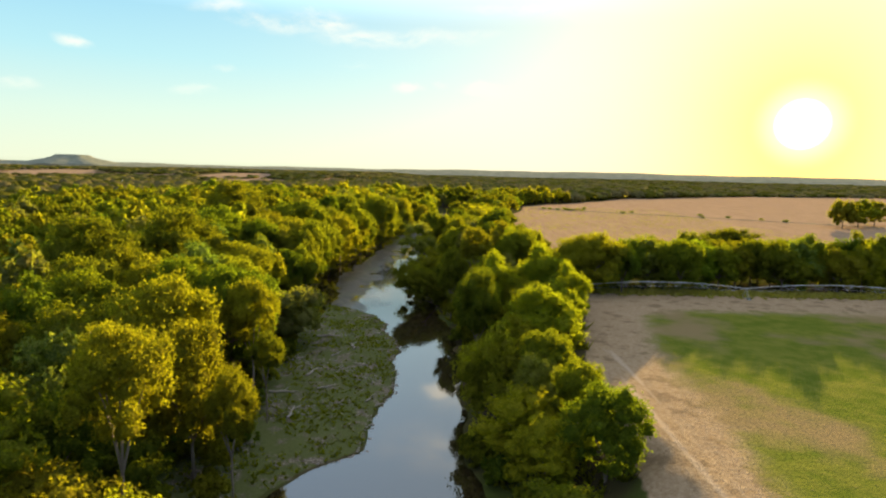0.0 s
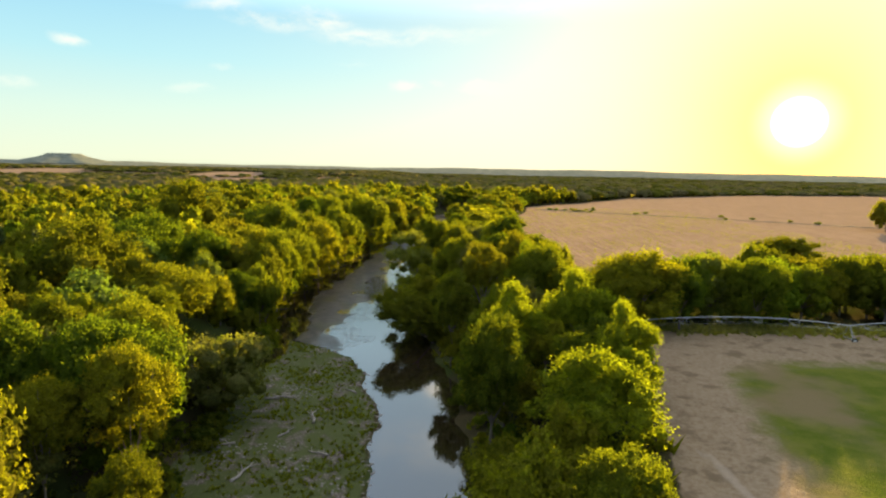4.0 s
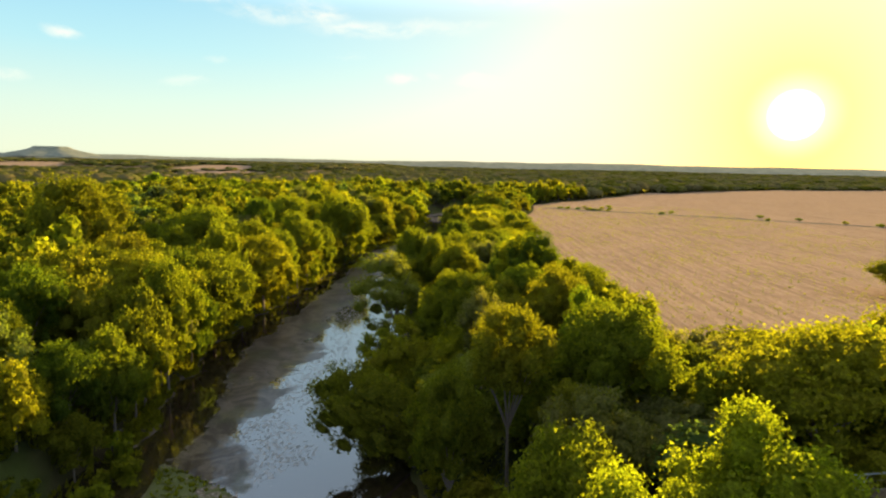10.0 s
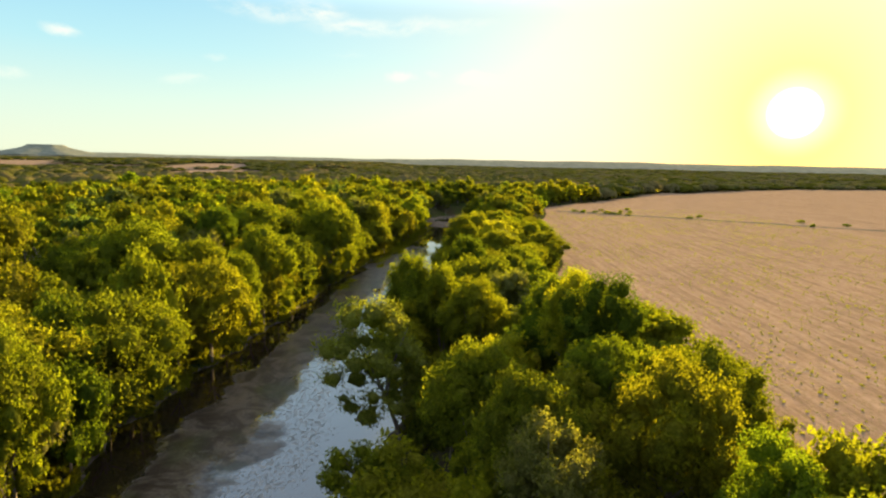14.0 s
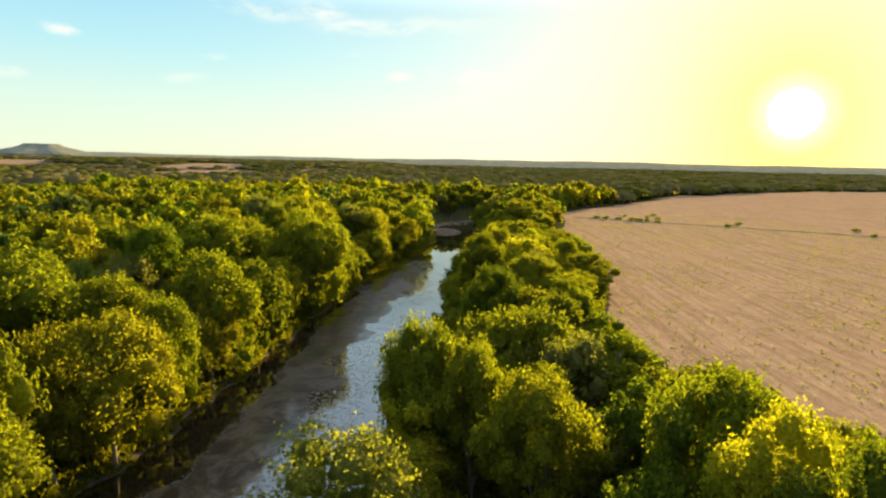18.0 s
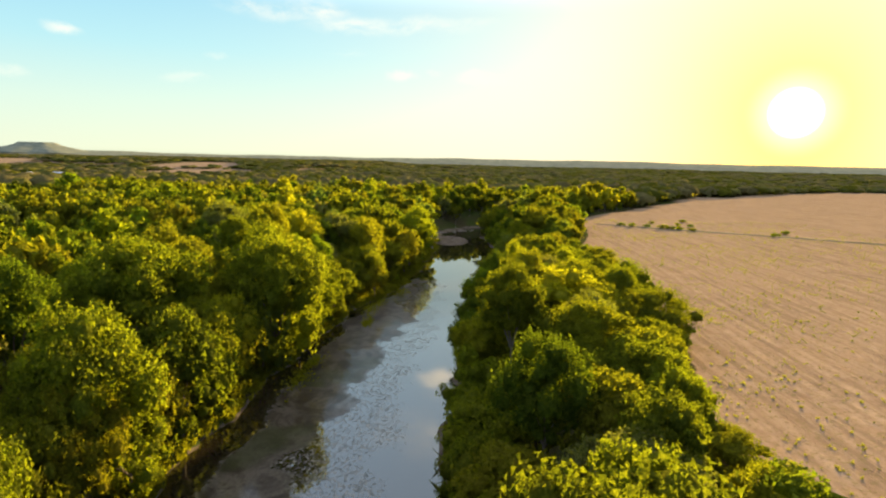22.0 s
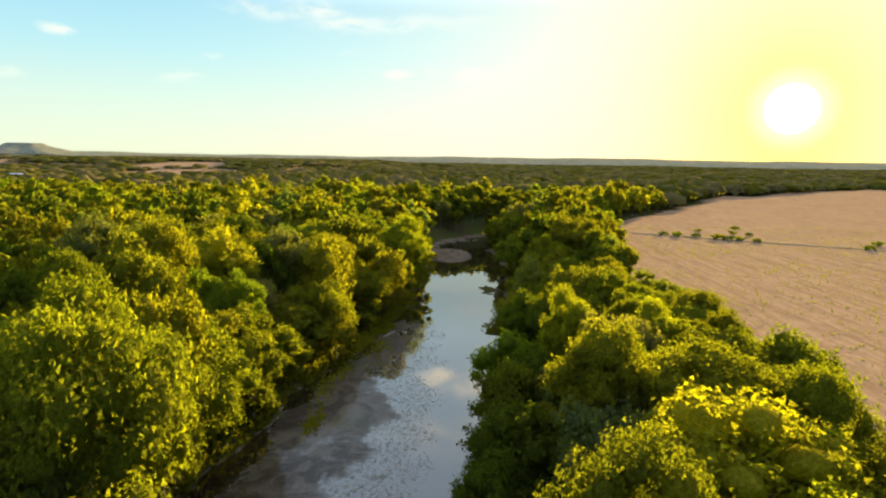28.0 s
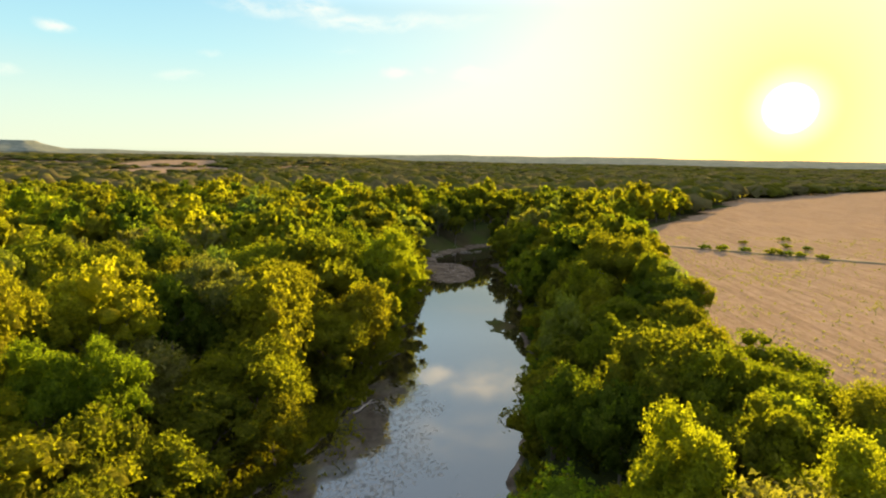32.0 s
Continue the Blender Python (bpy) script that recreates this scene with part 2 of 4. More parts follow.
def ground_material():
    m, g = material("ground")
    place = g.add("ShaderNodeNewGeometry").outputs["Position"]

    def mask(name):
        return g.add("ShaderNodeAttribute", attribute_name=name).outputs["Fac"]
    big = g.noise(place, 0.035, 4.0)
    mid = g.noise(place, 0.25, 5.0, 0.6)
    fine = g.noise(place, 1.6, 6.0, 0.7)
    # forest floor: leaf litter and dry grass
    floor_col = g.mix(mid, (0.024, 0.022, 0.010), (0.065, 0.050, 0.024))
    floor_col = g.mix(g.step(big, 0.42, 0.62), floor_col, (0.035, 0.045, 0.011))
    # dry stubble field with faint drilled rows
    rows = g.add("ShaderNodeMapping", {"Vector": place, "Rotation": (0, 0, radians(3))})
    lines = g.add("ShaderNodeTexWave", {"Vector": rows.outputs[0], "Scale": 0.10, "Distortion": 2.6, "Detail": 4.0, "Detail Scale": 0.5}).outputs["Fac"]
    along = g.add("ShaderNodeMapping", {"Vector": place, "Rotation": (0, 0, radians(7)), "Scale": (1.0, 0.07, 1.0)}).outputs[0]
    streak = g.noise(along, 0.42, 4.0, 0.6, 0.4)
    furrow = g.noise(along, 1.5, 3.0, 0.6, 0.3)
    dry = g.mix(g.step(mid, 0.3, 0.7), (0.168, 0.110, 0.071), (0.250, 0.172, 0.116))
    dry = g.mix(g.step(big, 0.36, 0.66), g.mix(0.5, dry, (0.25, 0.165, 0.105)), dry)
    dry = g.mix(g.math("MULTIPLY", g.math("MULTIPLY", g.step(lines, 0.35, 0.85), g.step(mid, 0.36, 0.64)), 0.34), dry, (0.125, 0.084, 0.044))
    dry = g.mix(g.math("MULTIPLY", g.step(streak, 0.46, 0.62), 0.45), dry, (0.118, 0.080, 0.050))
    dry = g.mix(g.math("MULTIPLY", g.step(furrow, 0.50, 0.60), 0.30), dry, (0.29, 0.205, 0.135))
    dry = g.mix(g.math("MULTIPLY", g.step(fine, 0.52, 0.64), 0.75), dry, (0.120, 0.098, 0.036))
    dry = g.mix(g.math("MULTIPLY", g.step(g.noise(place, 0.9, 5.0, 0.7), 0.54, 0.66), 0.6), dry, (0.15, 0.10, 0.055))
    # cut green field with bare soil showing
    green = g.mix(g.step(mid, 0.32, 0.68), (0.058, 0.078, 0.010), (0.100, 0.105, 0.018))
    green = g.mix(g.step(big, 0.50, 0.66), green, (0.14, 0.105, 0.050))
    green = g.mix(g.math("MULTIPLY", g.step(fine, 0.58, 0.72), 0.6), green, (0.15, 0.11, 0.052))
    soil = g.mix(g.step(fine, 0.3, 0.7), (0.165, 0.115, 0.066), (0.235, 0.175, 0.108))
    soil = g.mix(g.math("MULTIPLY", g.step(mid, 0.5, 0.68), 0.8), soil, (0.11, 0.078, 0.044))
    # gravel bar
    stones = g.add("ShaderNodeTexVoronoi", {"Vector": place, "Scale": 2.6, "Randomness": 1.0})
    gravel = g.mix(g.step(stones.outputs["Distance"], 0.1, 0.55), (0.24, 0.205, 0.165), (0.08, 0.066, 0.05))
    weeds = g.mix(fine, (0.034, 0.044, 0.014), (0.090, 0.098, 0.036))
    bar = g.mix(g.step(g.math("ADD", g.math("MULTIPLY", mid, 0.7), g.math("MULTIPLY", fine, 0.3)), 0.50, 0.60), weeds, gravel)
    mud = g.mix(g.step(mid, 0.3, 0.7), (0.045, 0.034, 0.022), (0.13, 0.102, 0.074))

    def soft(name, lo=0.42, hi=0.58):
        return g.step(g.math("ADD", mask(name), g.math("MULTIPLY", g.math("SUBTRACT", mid, 0.5), 0.7)), lo, hi)
    col = g.mix(soft("dry"), floor_col, dry)
    col = g.mix(soft("soil"), col, soil)
    col = g.mix(soft("green", 0.25, 0.75), col, green)
    col = g.mix(g.math("MULTIPLY", soft("track", 0.35, 0.7), 0.5), col, (0.30, 0.24, 0.175))
    col = g.mix(soft("bar"), col, bar)
    col = g.mix(soft("mud"), col, mud)
    h = g.math("ADD", g.math("MULTIPLY", fine, 0.6), g.math("MULTIPLY", mid, 0.4))
    h = g.math("ADD", h, g.math("MULTIPLY", g.math("ADD", g.math("MULTIPLY", lines, 0.15), g.math("MULTIPLY", furrow, 0.5)), mask("dry")))
    bump = g.add("ShaderNodeBump", {"Height": h, "Strength": 0.7, "Distance": 0.5})
    p = g.add("ShaderNodeBsdfPrincipled", {"Base Color": col, "Roughness": 0.95, "Normal": bump.outputs[0], "Specular IOR Level": 0.0})
    finish(g, p.outputs[0])
    return m


def water_material():
    m, g = material("river_water")
    place = g.add("ShaderNodeNewGeometry").outputs["Position"]
    ripple = g.noise(place, 0.9, 3.0, 0.5)
    bump = g.add("ShaderNodeBump", {"Height": ripple, "Strength": 0.03, "Distance": 0.05})
    water = g.add("ShaderNodeBsdfPrincipled", {"Base Color": (0.016, 0.012, 0.006, 1), "Roughness": 0.02, "IOR": 2.05,
                                               "Specular IOR Level": 0.5, "Normal": bump.outputs[0]})
    # a matte skin of algae and silt over the shallows, breaking up into flecks towards the open water
    sheet = g.add("ShaderNodeAttribute", attribute_name="sheet").outputs["Fac"]
    fleck = g.add("ShaderNodeAttribute", attribute_name="fleck").outputs["Fac"]
    patch = g.noise(place, 0.10, 5.0, 0.62, 1.2)
    wisps = g.noise(place, 0.40, 6.0, 0.70, 0.8)
    fine = g.noise(g.add("ShaderNodeMapping", {"Vector": place, "Scale": (1.0, 0.6, 1.0)}).outputs[0], 1.7, 5.0, 0.75, 0.3)
    mass = g.math("ADD", g.math("ADD", g.math("MULTIPLY", patch, 0.9), g.math("MULTIPLY", wisps, 0.45)), g.math("MULTIPLY", fine, 0.28))
    skin = g.step(g.math("ADD", mass, g.math("MULTIPLY", sheet, 0.62)), 1.06, 1.40)
    bits = g.step(g.math("ADD", g.math("ADD", g.math("MULTIPLY", fine, 1.0), g.math("MULTIPLY", wisps, 0.35)), g.math("MULTIPLY", fleck, 0.40)), 1.065, 1.125)
    cover = g.math("MAXIMUM", g.math("MULTIPLY", skin, g.math("SUBTRACT", 1.0, g.math("MULTIPLY", g.step(fine, 0.55, 0.62), 0.28))), g.math("MULTIPLY", bits, 0.78))
    stain = g.noise(place, 0.13, 5.0, 0.65, 1.8)
    skin_col = g.mix(g.step(stain, 0.40, 0.60), (0.026, 0.019, 0.012), (0.080, 0.066, 0.050))
    skin_col = g.mix(g.math("MULTIPLY", g.step(g.noise(place, 0.07, 3.0, 0.5), 0.52, 0.64), 0.55), skin_col, (0.032, 0.040, 0.010))
    skin_col = g.mix(g.step(fine, 0.40, 0.62), g.mix(1.0, skin_col, (0.62, 0.58, 0.52), "MULTIPLY"), skin_col)
    bit_col = g.mix(g.step(g.noise(place, 1.1, 4.0, 0.7), 0.42, 0.58), (0.022, 0.020, 0.010), (0.20, 0.185, 0.155))
    scum_col = g.mix(skin, bit_col, skin_col)
    scum = g.add("ShaderNodeBsdfPrincipled", {"Base Color": scum_col, "Roughness": 0.42, "Specular IOR Level": 0.10,
                                              "Normal": g.add("ShaderNodeBump", {"Height": fine, "Strength": 0.3, "Distance": 0.06}).outputs[0]})
    mixed = g.add("ShaderNodeMixShader", {0: g.math("MULTIPLY", cover, 0.90), 1: water.outputs[0], 2: scum.outputs[0]})
    finish(g, mixed.outputs[0])
    return m


def plain_material(name, color, rough=0.6, metal=0.0, vary=0.25, size=2.0):
    m, g = material(name)
    place = g.add("ShaderNodeNewGeometry").outputs["Position"]
    n = g.noise(place, size, 5.0, 0.65)
    dark = tuple(c * (1 - vary) for c in color)
    p = g.add("ShaderNodeBsdfPrincipled", {"Base Color": g.mix(n, dark, color), "Roughness": rough, "Metallic": metal})
    finish(g, p.outputs[0])
    return m


GROUND, WATER = ground_material(), water_material()
GALVANISED = plain_material("galvanised_steel", (0.42, 0.42, 0.40), 0.5, 0.5)
RUBBER = plain_material("tyre_rubber", (0.03, 0.03, 0.03), 0.85)
ROOF_METAL = plain_material("roof_sheet", (0.62, 0.63, 0.64), 0.4, 0.2)
WALL_PAINT = plain_material("wall_paint", (0.72, 0.68, 0.60), 0.8)
DARK_GLASS = plain_material("window_glass", (0.04, 0.05, 0.06), 0.1)
STONE = plain_material("river_stone", (0.22, 0.19, 0.155), 0.9, 0.0, 0.5, 1.0)


def mesh_from(name, verts, faces, mats, smooth_shade=False):
    me = bpy.data.meshes.new(name)
    me.from_pydata(verts, [], faces)
    for mat in mats:
        me.materials.append(mat)
    if smooth_shade:
        me.polygons.foreach_set("use_smooth", [True] * len(me.polygons))
    me.update()
    return me


def part(name, bm, mat, parent, label=""):
    """Links a bmesh, or a ready mesh, as one mesh object under a thing."""
    if isinstance(bm, bpy.types.Mesh):
        me = bm
    else:
        me = bpy.data.meshes.new(name)
        bm.to_mesh(me)
        bm.free()
        me.materials.append(mat)
    ob = new(name, me)
    ob.parent = parent
    if label:
        tagged(ob, label)
    return ob


# ---- ground, one sheet to the horizon ----
def lines_of(lo, hi, fine, first, last):
    inner = np.arange(lo, hi + 0.1, fine)

    def grow(start, stop, sign):
        out, step, v = [], fine, start
        while sign * (stop - v) > 0:
            step *= 1.16
            v += sign * step
            out.append(v)
        return np.array(out)
    return np.concatenate([grow(lo, first, -1)[::-1], inner, grow(hi, last, 1)])


def grid_mesh(name, xs, ys, z, mats):
    nx, ny = len(xs), len(ys)
    gx, gy = np.meshgrid(xs, ys)
    co = np.stack([gx.ravel(), gy.ravel(), z.ravel()], 1)
    i = np.arange(nx * ny).reshape(ny, nx)
    quads = np.stack([i[:-1, :-1], i[:-1, 1:], i[1:, 1:], i[1:, :-1]], -1).reshape(-1, 4)
    me = bpy.data.meshes.new(name)
    me.vertices.add(len(co))
    me.vertices.foreach_set("co", co.ravel())
    me.loops.add(quads.size)
    me.loops.foreach_set("vertex_index", quads.ravel())
    me.polygons.add(len(quads))
    me.polygons.foreach_set("loop_start", np.arange(0, quads.size, 4))
    me.polygons.foreach_set("use_smooth", np.ones(len(quads), bool))
    me.update(calc_edges=True)
    for mat in mats:
        me.materials.append(mat)
    return me, gx, gy


def attribute(me, name, values):
    a = me.attributes.new(name, "FLOAT", "POINT")
    a.data.foreach_set("value", np.asarray(values, float).ravel())


def track_line(y):
    return np.interp(y, [-100, 63, 95, 118, 150, 178], [37, 36.5, 36.5, 37, 44, 60])


def bank_path(x, y):
    """A bare earth ramp from the bar up the west bank: 1 on its middle line."""
    return np.exp(-((x + 47.5 - 0.12 * (y - 172)) / 3.4) ** 2 - ((y - 170) / 17) ** 2)


def build_ground():
    xs = lines_of(-70, 96, 1.3, -4600, 4600)
    ys = lines_of(20, 690, 1.5, -900, 4700)
    gx, gy = np.meshgrid(xs, ys)
    z = ground_z(gx, gy)
    rut = np.abs(np.abs(gx - track_line(gy)) - 0.9)
    z = z - 0.12 * (rut < 0.7) * (gy < 128)
    me, gx, gy = grid_mesh("ground", xs, ys, z, [GROUND])
    dl, dr = left_bank(gy) - gx, gx - right_bank(gy)
    inside = in_field(gx, gy)
    upper = gy > 200
    flat = np.interp(gy, FLAT_Y, FLAT_X)
    far = np.hypot(gx, gy - 300)
    open_far = smooth(clearing(gx, gy), -0.1, 0.1) + 0.03 * smooth(far, 1500, 2600)
    attribute(me, "dry", np.maximum(smooth(inside, -3, 3) * upper, np.clip(open_far, 0, 1)))
    path = bank_path(gx, gy)
    attribute(me, "soil", np.maximum(smooth(inside, -3, 2) * ~upper, 1.3 * path))
    from_edge = gx - np.interp(gy, EDGE_Y, EDGE_X)
    attribute(me, "green", smooth(from_edge, 5, 24) * smooth(168 - gy, -2, 26) * ~upper)
    attribute(me, "track", 0.8 * smooth(0.9 - rut, 0, 0.7) * smooth(132 - gy, 0, 20))
    attribute(me, "bar", smooth(dl, 0.0, 1.5) * smooth(flat + 5 - dl, 0, 5) * (gy > 40) * (gy < 212))
    shore = np.maximum(smooth(dl, -1, 0) * smooth(flat - dl, 0, 1.5), smooth(dr, -1, 0) * smooth(1.6 - dr, 0, 1.2))
    attribute(me, "mud", np.maximum(shore * (gy > 205) * (gy < 700), (z < 1.1) * (gy > 570) * (gy < 690) * 1.0))
    tagged(new("ground", me), "rolling ground with dry fields, woodland floor and river banks", "ground", kind="structure")
    # water
    wx, wy = np.arange(-90, 110, 1.2), np.arange(-300, 702, 2.0)
    wz = np.zeros((len(wy), len(wx)))
    wm, qx, qy = grid_mesh("water", wx, wy, wz, [WATER])
    # silt and algae lie between the dark channel under the west bank and the open water
    ys_w = [180, 195, 206, 226, 240, 270, 315, 350, 409, 425, 440, 455, 470, 490, 505]
    channel = np.interp(qy, ys_w, [-30, -34, -36, -39, -42, -43, -37, -35.5, -30.5, -28.5, -26, -21, -17, -15, -13])
    limit = np.interp(qy, ys_w, [-22, -21, -25, -25, -25, -24, -23, -21, -13, -9, -11, -11, -9, -10, -16])
    open_side = np.interp(qy, ys_w, [-17, -17, -17, -17, -16, -15, -12, -9, -3, 0, 1, 1, 1, -2, -16])
    on = smooth(qy, 186, 200) * smooth(498 - qy, 0, 14)
    swing = 5.0 * waves(qx, qy, 7.0, 12) + 2.5 * waves(qx, qy, 2.6, 13)
    limit, open_side, channel = limit + swing - 1.5, open_side + swing, channel + 0.4 * swing
    sheet = on * smooth(qx, channel - 2.0, channel + 2.5) * smooth(limit - qx, -3.5, 3.0)
    fleck = on * smooth(qx, channel - 4, channel + 3) * smooth(open_side - qx, -7, 5)
    fleck = np.maximum(fleck, 0.5 * on * smooth(qy, 300, 330) * smooth(425 - qy, 0, 20))
    clump = np.exp(-((qx - 4.5 - 0.30 * (qy - 412)) / 4.0) ** 2 - ((qy - 411) / 11) ** 2)
    drift = np.exp(-((qx - 16) / 5.5) ** 2 - ((qy - 527) / 12) ** 2)
    attribute(wm, "sheet", np.maximum(sheet, 0.42 * clump + 0.60 * drift))
    attribute(wm, "fleck", np.maximum(fleck, np.maximum(1.25 * clump, drift)))
    tagged(new("water", wm), "still brown river water with floating weed", "river", kind="structure")


build_ground()


def build_hills():
    """The low ridge along the horizon and the flat-topped hill on it."""
    m, g = material("far_hills")
    place = g.add("ShaderNodeNewGeometry").outputs["Position"]
    n = g.noise(place, 0.02, 6.0, 0.7)
    # paler and greyer than the near woods: distance haze mixed into this colour
    col = g.mix(g.step(n, 0.35, 0.7), (0.105, 0.115, 0.088), (0.175, 0.175, 0.13))
    finish(g, g.add("ShaderNodeBsdfPrincipled", {"Base Color": col, "Roughness": 1.0, "Specular IOR Level": 0.0}).outputs[0])
    verts, faces, n_round = [], [], 360
    for i in range(n_round):
        a = 2 * math.pi * i / n_round
        crest = 57 + 4 * math.sin(a * 7) + 2.5 * math.sin(a * 23 + 1) + 1.5 * math.sin(a * 61)
        for r, h in ((3700, 2), (4050, 0.55 * crest), (4350, crest), (4560, 0.95 * crest)):
            verts.append((r * math.sin(a), 300 + r * math.cos(a), h))
    for i in range(n_round):
        for k in range(3):
            p, q = 4 * i + k, 4 * ((i + 1) % n_round) + k
            faces.append((p, q, q + 1, p + 1))
    tagged(new("backdrop", mesh_from("backdrop", verts, faces, [m], True)), "low wooded ridge along the horizon", "hills", kind="structure")
    verts, faces = [], []
    cx, cy = -4450 * math.sin(radians(33.2)), 187 + 4450 * math.cos(radians(33.2))
    rings = [(300, 40), (215, 62), (145, 78), (112, 89), (94, 100), (84, 103), (0.5, 104)]
    for r, h in rings:
        for i in range(40):
            a = 2 * math.pi * i / 40
            rr = r * (1 + 0.07 * math.sin(3 * a + 1) + 0.05 * math.sin(7 * a))
            verts.append((cx + rr * math.cos(a), cy + rr * math.sin(a), h))
    for k in range(len(rings) - 1):
        for i in range(40):
            j = (i + 1) % 40
            faces.append((40 * k + i, 40 * k + j, 40 * k + 40 + j, 40 * k + 40 + i))
    tagged(new("mesa", mesh_from("mesa", verts, faces, [m], False)), "flat-topped wooded hill far off on the horizon", "hill", kind="structure")


build_hills()


# ---- trees ----
def icosphere(level):
    bm = bmesh.new()
    bmesh.ops.create_icosphere(bm, subdivisions=level, radius=1.0)
    v = np.array([p.co[:] for p in bm.verts])
    fc = np.array([[p.index for p in q.verts] for q in bm.faces])
    bm.free()
    return v, fc


ICO0, ICO1 = icosphere(1), icosphere(2)


def triangles(name, co, fc, mat, shade=False):
    me = bpy.data.meshes.new(name)
    me.vertices.add(len(co))
    me.vertices.foreach_set("co", np.ascontiguousarray(co, dtype=float).ravel())
    me.loops.add(fc.size)
    me.loops.foreach_set("vertex_index", np.ascontiguousarray(fc).ravel())
    me.polygons.add(len(fc))
    me.polygons.foreach_set("loop_start", np.arange(0, fc.size, 3))
    if shade:
        me.polygons.foreach_set("use_smooth", np.ones(len(fc), bool))
    me.update(calc_edges=True)
    me.materials.append(mat)
    return me


def tube(verts, faces, a, b, ra, rb, sides=6):
    a, b = Vector(a), Vector(b)
    q = (b - a).to_track_quat("Z", "Y")
    base = len(verts)
    for p, r in ((a, ra), (b, rb)):
        for i in range(sides):
            w = 2 * math.pi * i / sides
            verts.append(tuple(p + q @ Vector((r * math.cos(w), r * math.sin(w), 0))))
    for i in range(sides):
        j = (i + 1) % sides
        faces.append((base + i, base + j, base + sides + j, base + sides + i))


def crown_mesh(name, rng, radius, low, top, lobes, sprays, size, mat, droop=0.0):
    """A crown of leafy lobes: a shrunken core in each, and sprays of leaves standing out of it all round."""
    mid, half = (low + top) / 2, (top - low) / 2
    centres = [(0, 0, mid, 0.46 * radius)]
    for i in range(lobes):
        a = 2.399963 * i + rng.uniform(-0.4, 0.4)
        up = 1 - 1.85 * (i + 0.5) / lobes + rng.uniform(-0.12, 0.12)
        up = max(-0.9, min(0.97, up))
        out = math.sqrt(1 - up * up) * rng.uniform(0.50, 1.0)
        r = radius * rng.uniform(0.19, 0.40) * (1.05 if up > 0 else 0.85) * (32 / max(32, lobes)) ** 0.5
        centres.append((radius * out * math.cos(a), radius * out * math.sin(a),
                        mid + half * up * rng.uniform(0.55, 1.02) - droop * out * half, r))
    lobe = np.array(centres)
    sv, sf = ICO0
    g = np.random.RandomState(rng.randrange(1 << 30))
    core = sv[None] * lobe[:, None, 3:4] * np.array([1, 1, 0.8]) * g.uniform(0.56, 0.86, (len(lobe), len(sv), 1)) + lobe[:, None, :3]
    core_f = (sf[None] + (np.arange(len(lobe)) * len(sv))[:, None, None]).reshape(-1, 3)
    # sprays: irregular leafy triangles, in bunches over the skin of the lobes
    share = lobe[:, 3] ** 2
    n = int(sprays * 1.5)
    bunch = max(1, n // 9)
    k = g.choice(len(lobe), bunch, p=share / share.sum())
    d = g.normal(size=(bunch, 3))
    d /= np.linalg.norm(d, axis=1)[:, None]
    d[:, 2] = np.where(d[:, 2] < -0.5, -d[:, 2], d[:, 2])
    p = lobe[k, :3] + d * (lobe[k, 3] * g.uniform(0.88, 1.08, bunch))[:, None] * np.array([1, 1, 0.82])
    gap = np.linalg.norm((p[:, None] - lobe[None, :, :3]) / np.array([1, 1, 0.82]), axis=2) / lobe[None, :, 3]
    gap[np.arange(bunch), k] = 9
    ok = gap.min(1) > 0.80
    p, d = p[ok], d[ok]
    per = max(2, round(sprays / max(1, len(p))))
    p, d = np.repeat(p, per, 0), np.repeat(d, per, 0)
    m = len(p)
    p = p + g.normal(size=(m, 3)) * radius * 0.050
    nrm = d + g.normal(size=(m, 3)) * 0.75 + np.array([0, 0, 0.2])
    nrm /= np.linalg.norm(nrm, axis=1)[:, None]
    u = np.cross(nrm, g.normal(size=(m, 3)))
    u /= np.linalg.norm(u, axis=1)[:, None]
    v = np.cross(nrm, u)
    s = (size * g.uniform(0.55, 1.4, m))[:, None]
    tri = np.stack([p - u * s, p + u * s * g.uniform(0.3, 0.9, (m, 1)) + v * s * 0.75, p + u * s * g.uniform(0.2, 0.8, (m, 1)) - v * s * 0.8], 1)
    co = np.concatenate([core.reshape(-1, 3), tri.reshape(-1, 3)])
    fc = np.concatenate([core_f, np.arange(3 * m).reshape(-1, 3) + len(lobe) * len(sv)])
    return triangles(name, co, fc, mat)


def trunk_mesh(name, rng, radius, low, top, mat, thick=0.34):
    verts, faces = [], []
    lean = Vector((rng.uniform(-0.6, 0.6), rng.uniform(-0.6, 0.6), 0))
    fork = Vector((lean.x, lean.y, low + 0.25 * (top - low)))
    tube(verts, faces, (0, 0, -1.2), (0.3 * lean.x, 0.3 * lean.y, 0.3), thick * 1.35, thick)
    tube(verts, faces, (0.3 * lean.x, 0.3 * lean.y, 0.3), fork, thick, thick * 0.72)
    for i in range(6):
        a = 2 * math.pi * i / 6 + rng.uniform(-0.4, 0.4)
        reach = radius * rng.uniform(0.45, 0.7)
        tip = Vector((reach * math.cos(a), reach * math.sin(a), low + (top - low) * rng.uniform(0.45, 0.85)))
        elbow = fork.lerp(tip, 0.5) + Vector((0, 0, rng.uniform(0.2, 0.8)))
        tube(verts, faces, fork, elbow, thick * 0.5, thick * 0.3, 5)
        tube(verts, faces, elbow, tip, thick * 0.3, thick * 0.1, 5)
    return mesh_from(name, verts, faces, [mat])


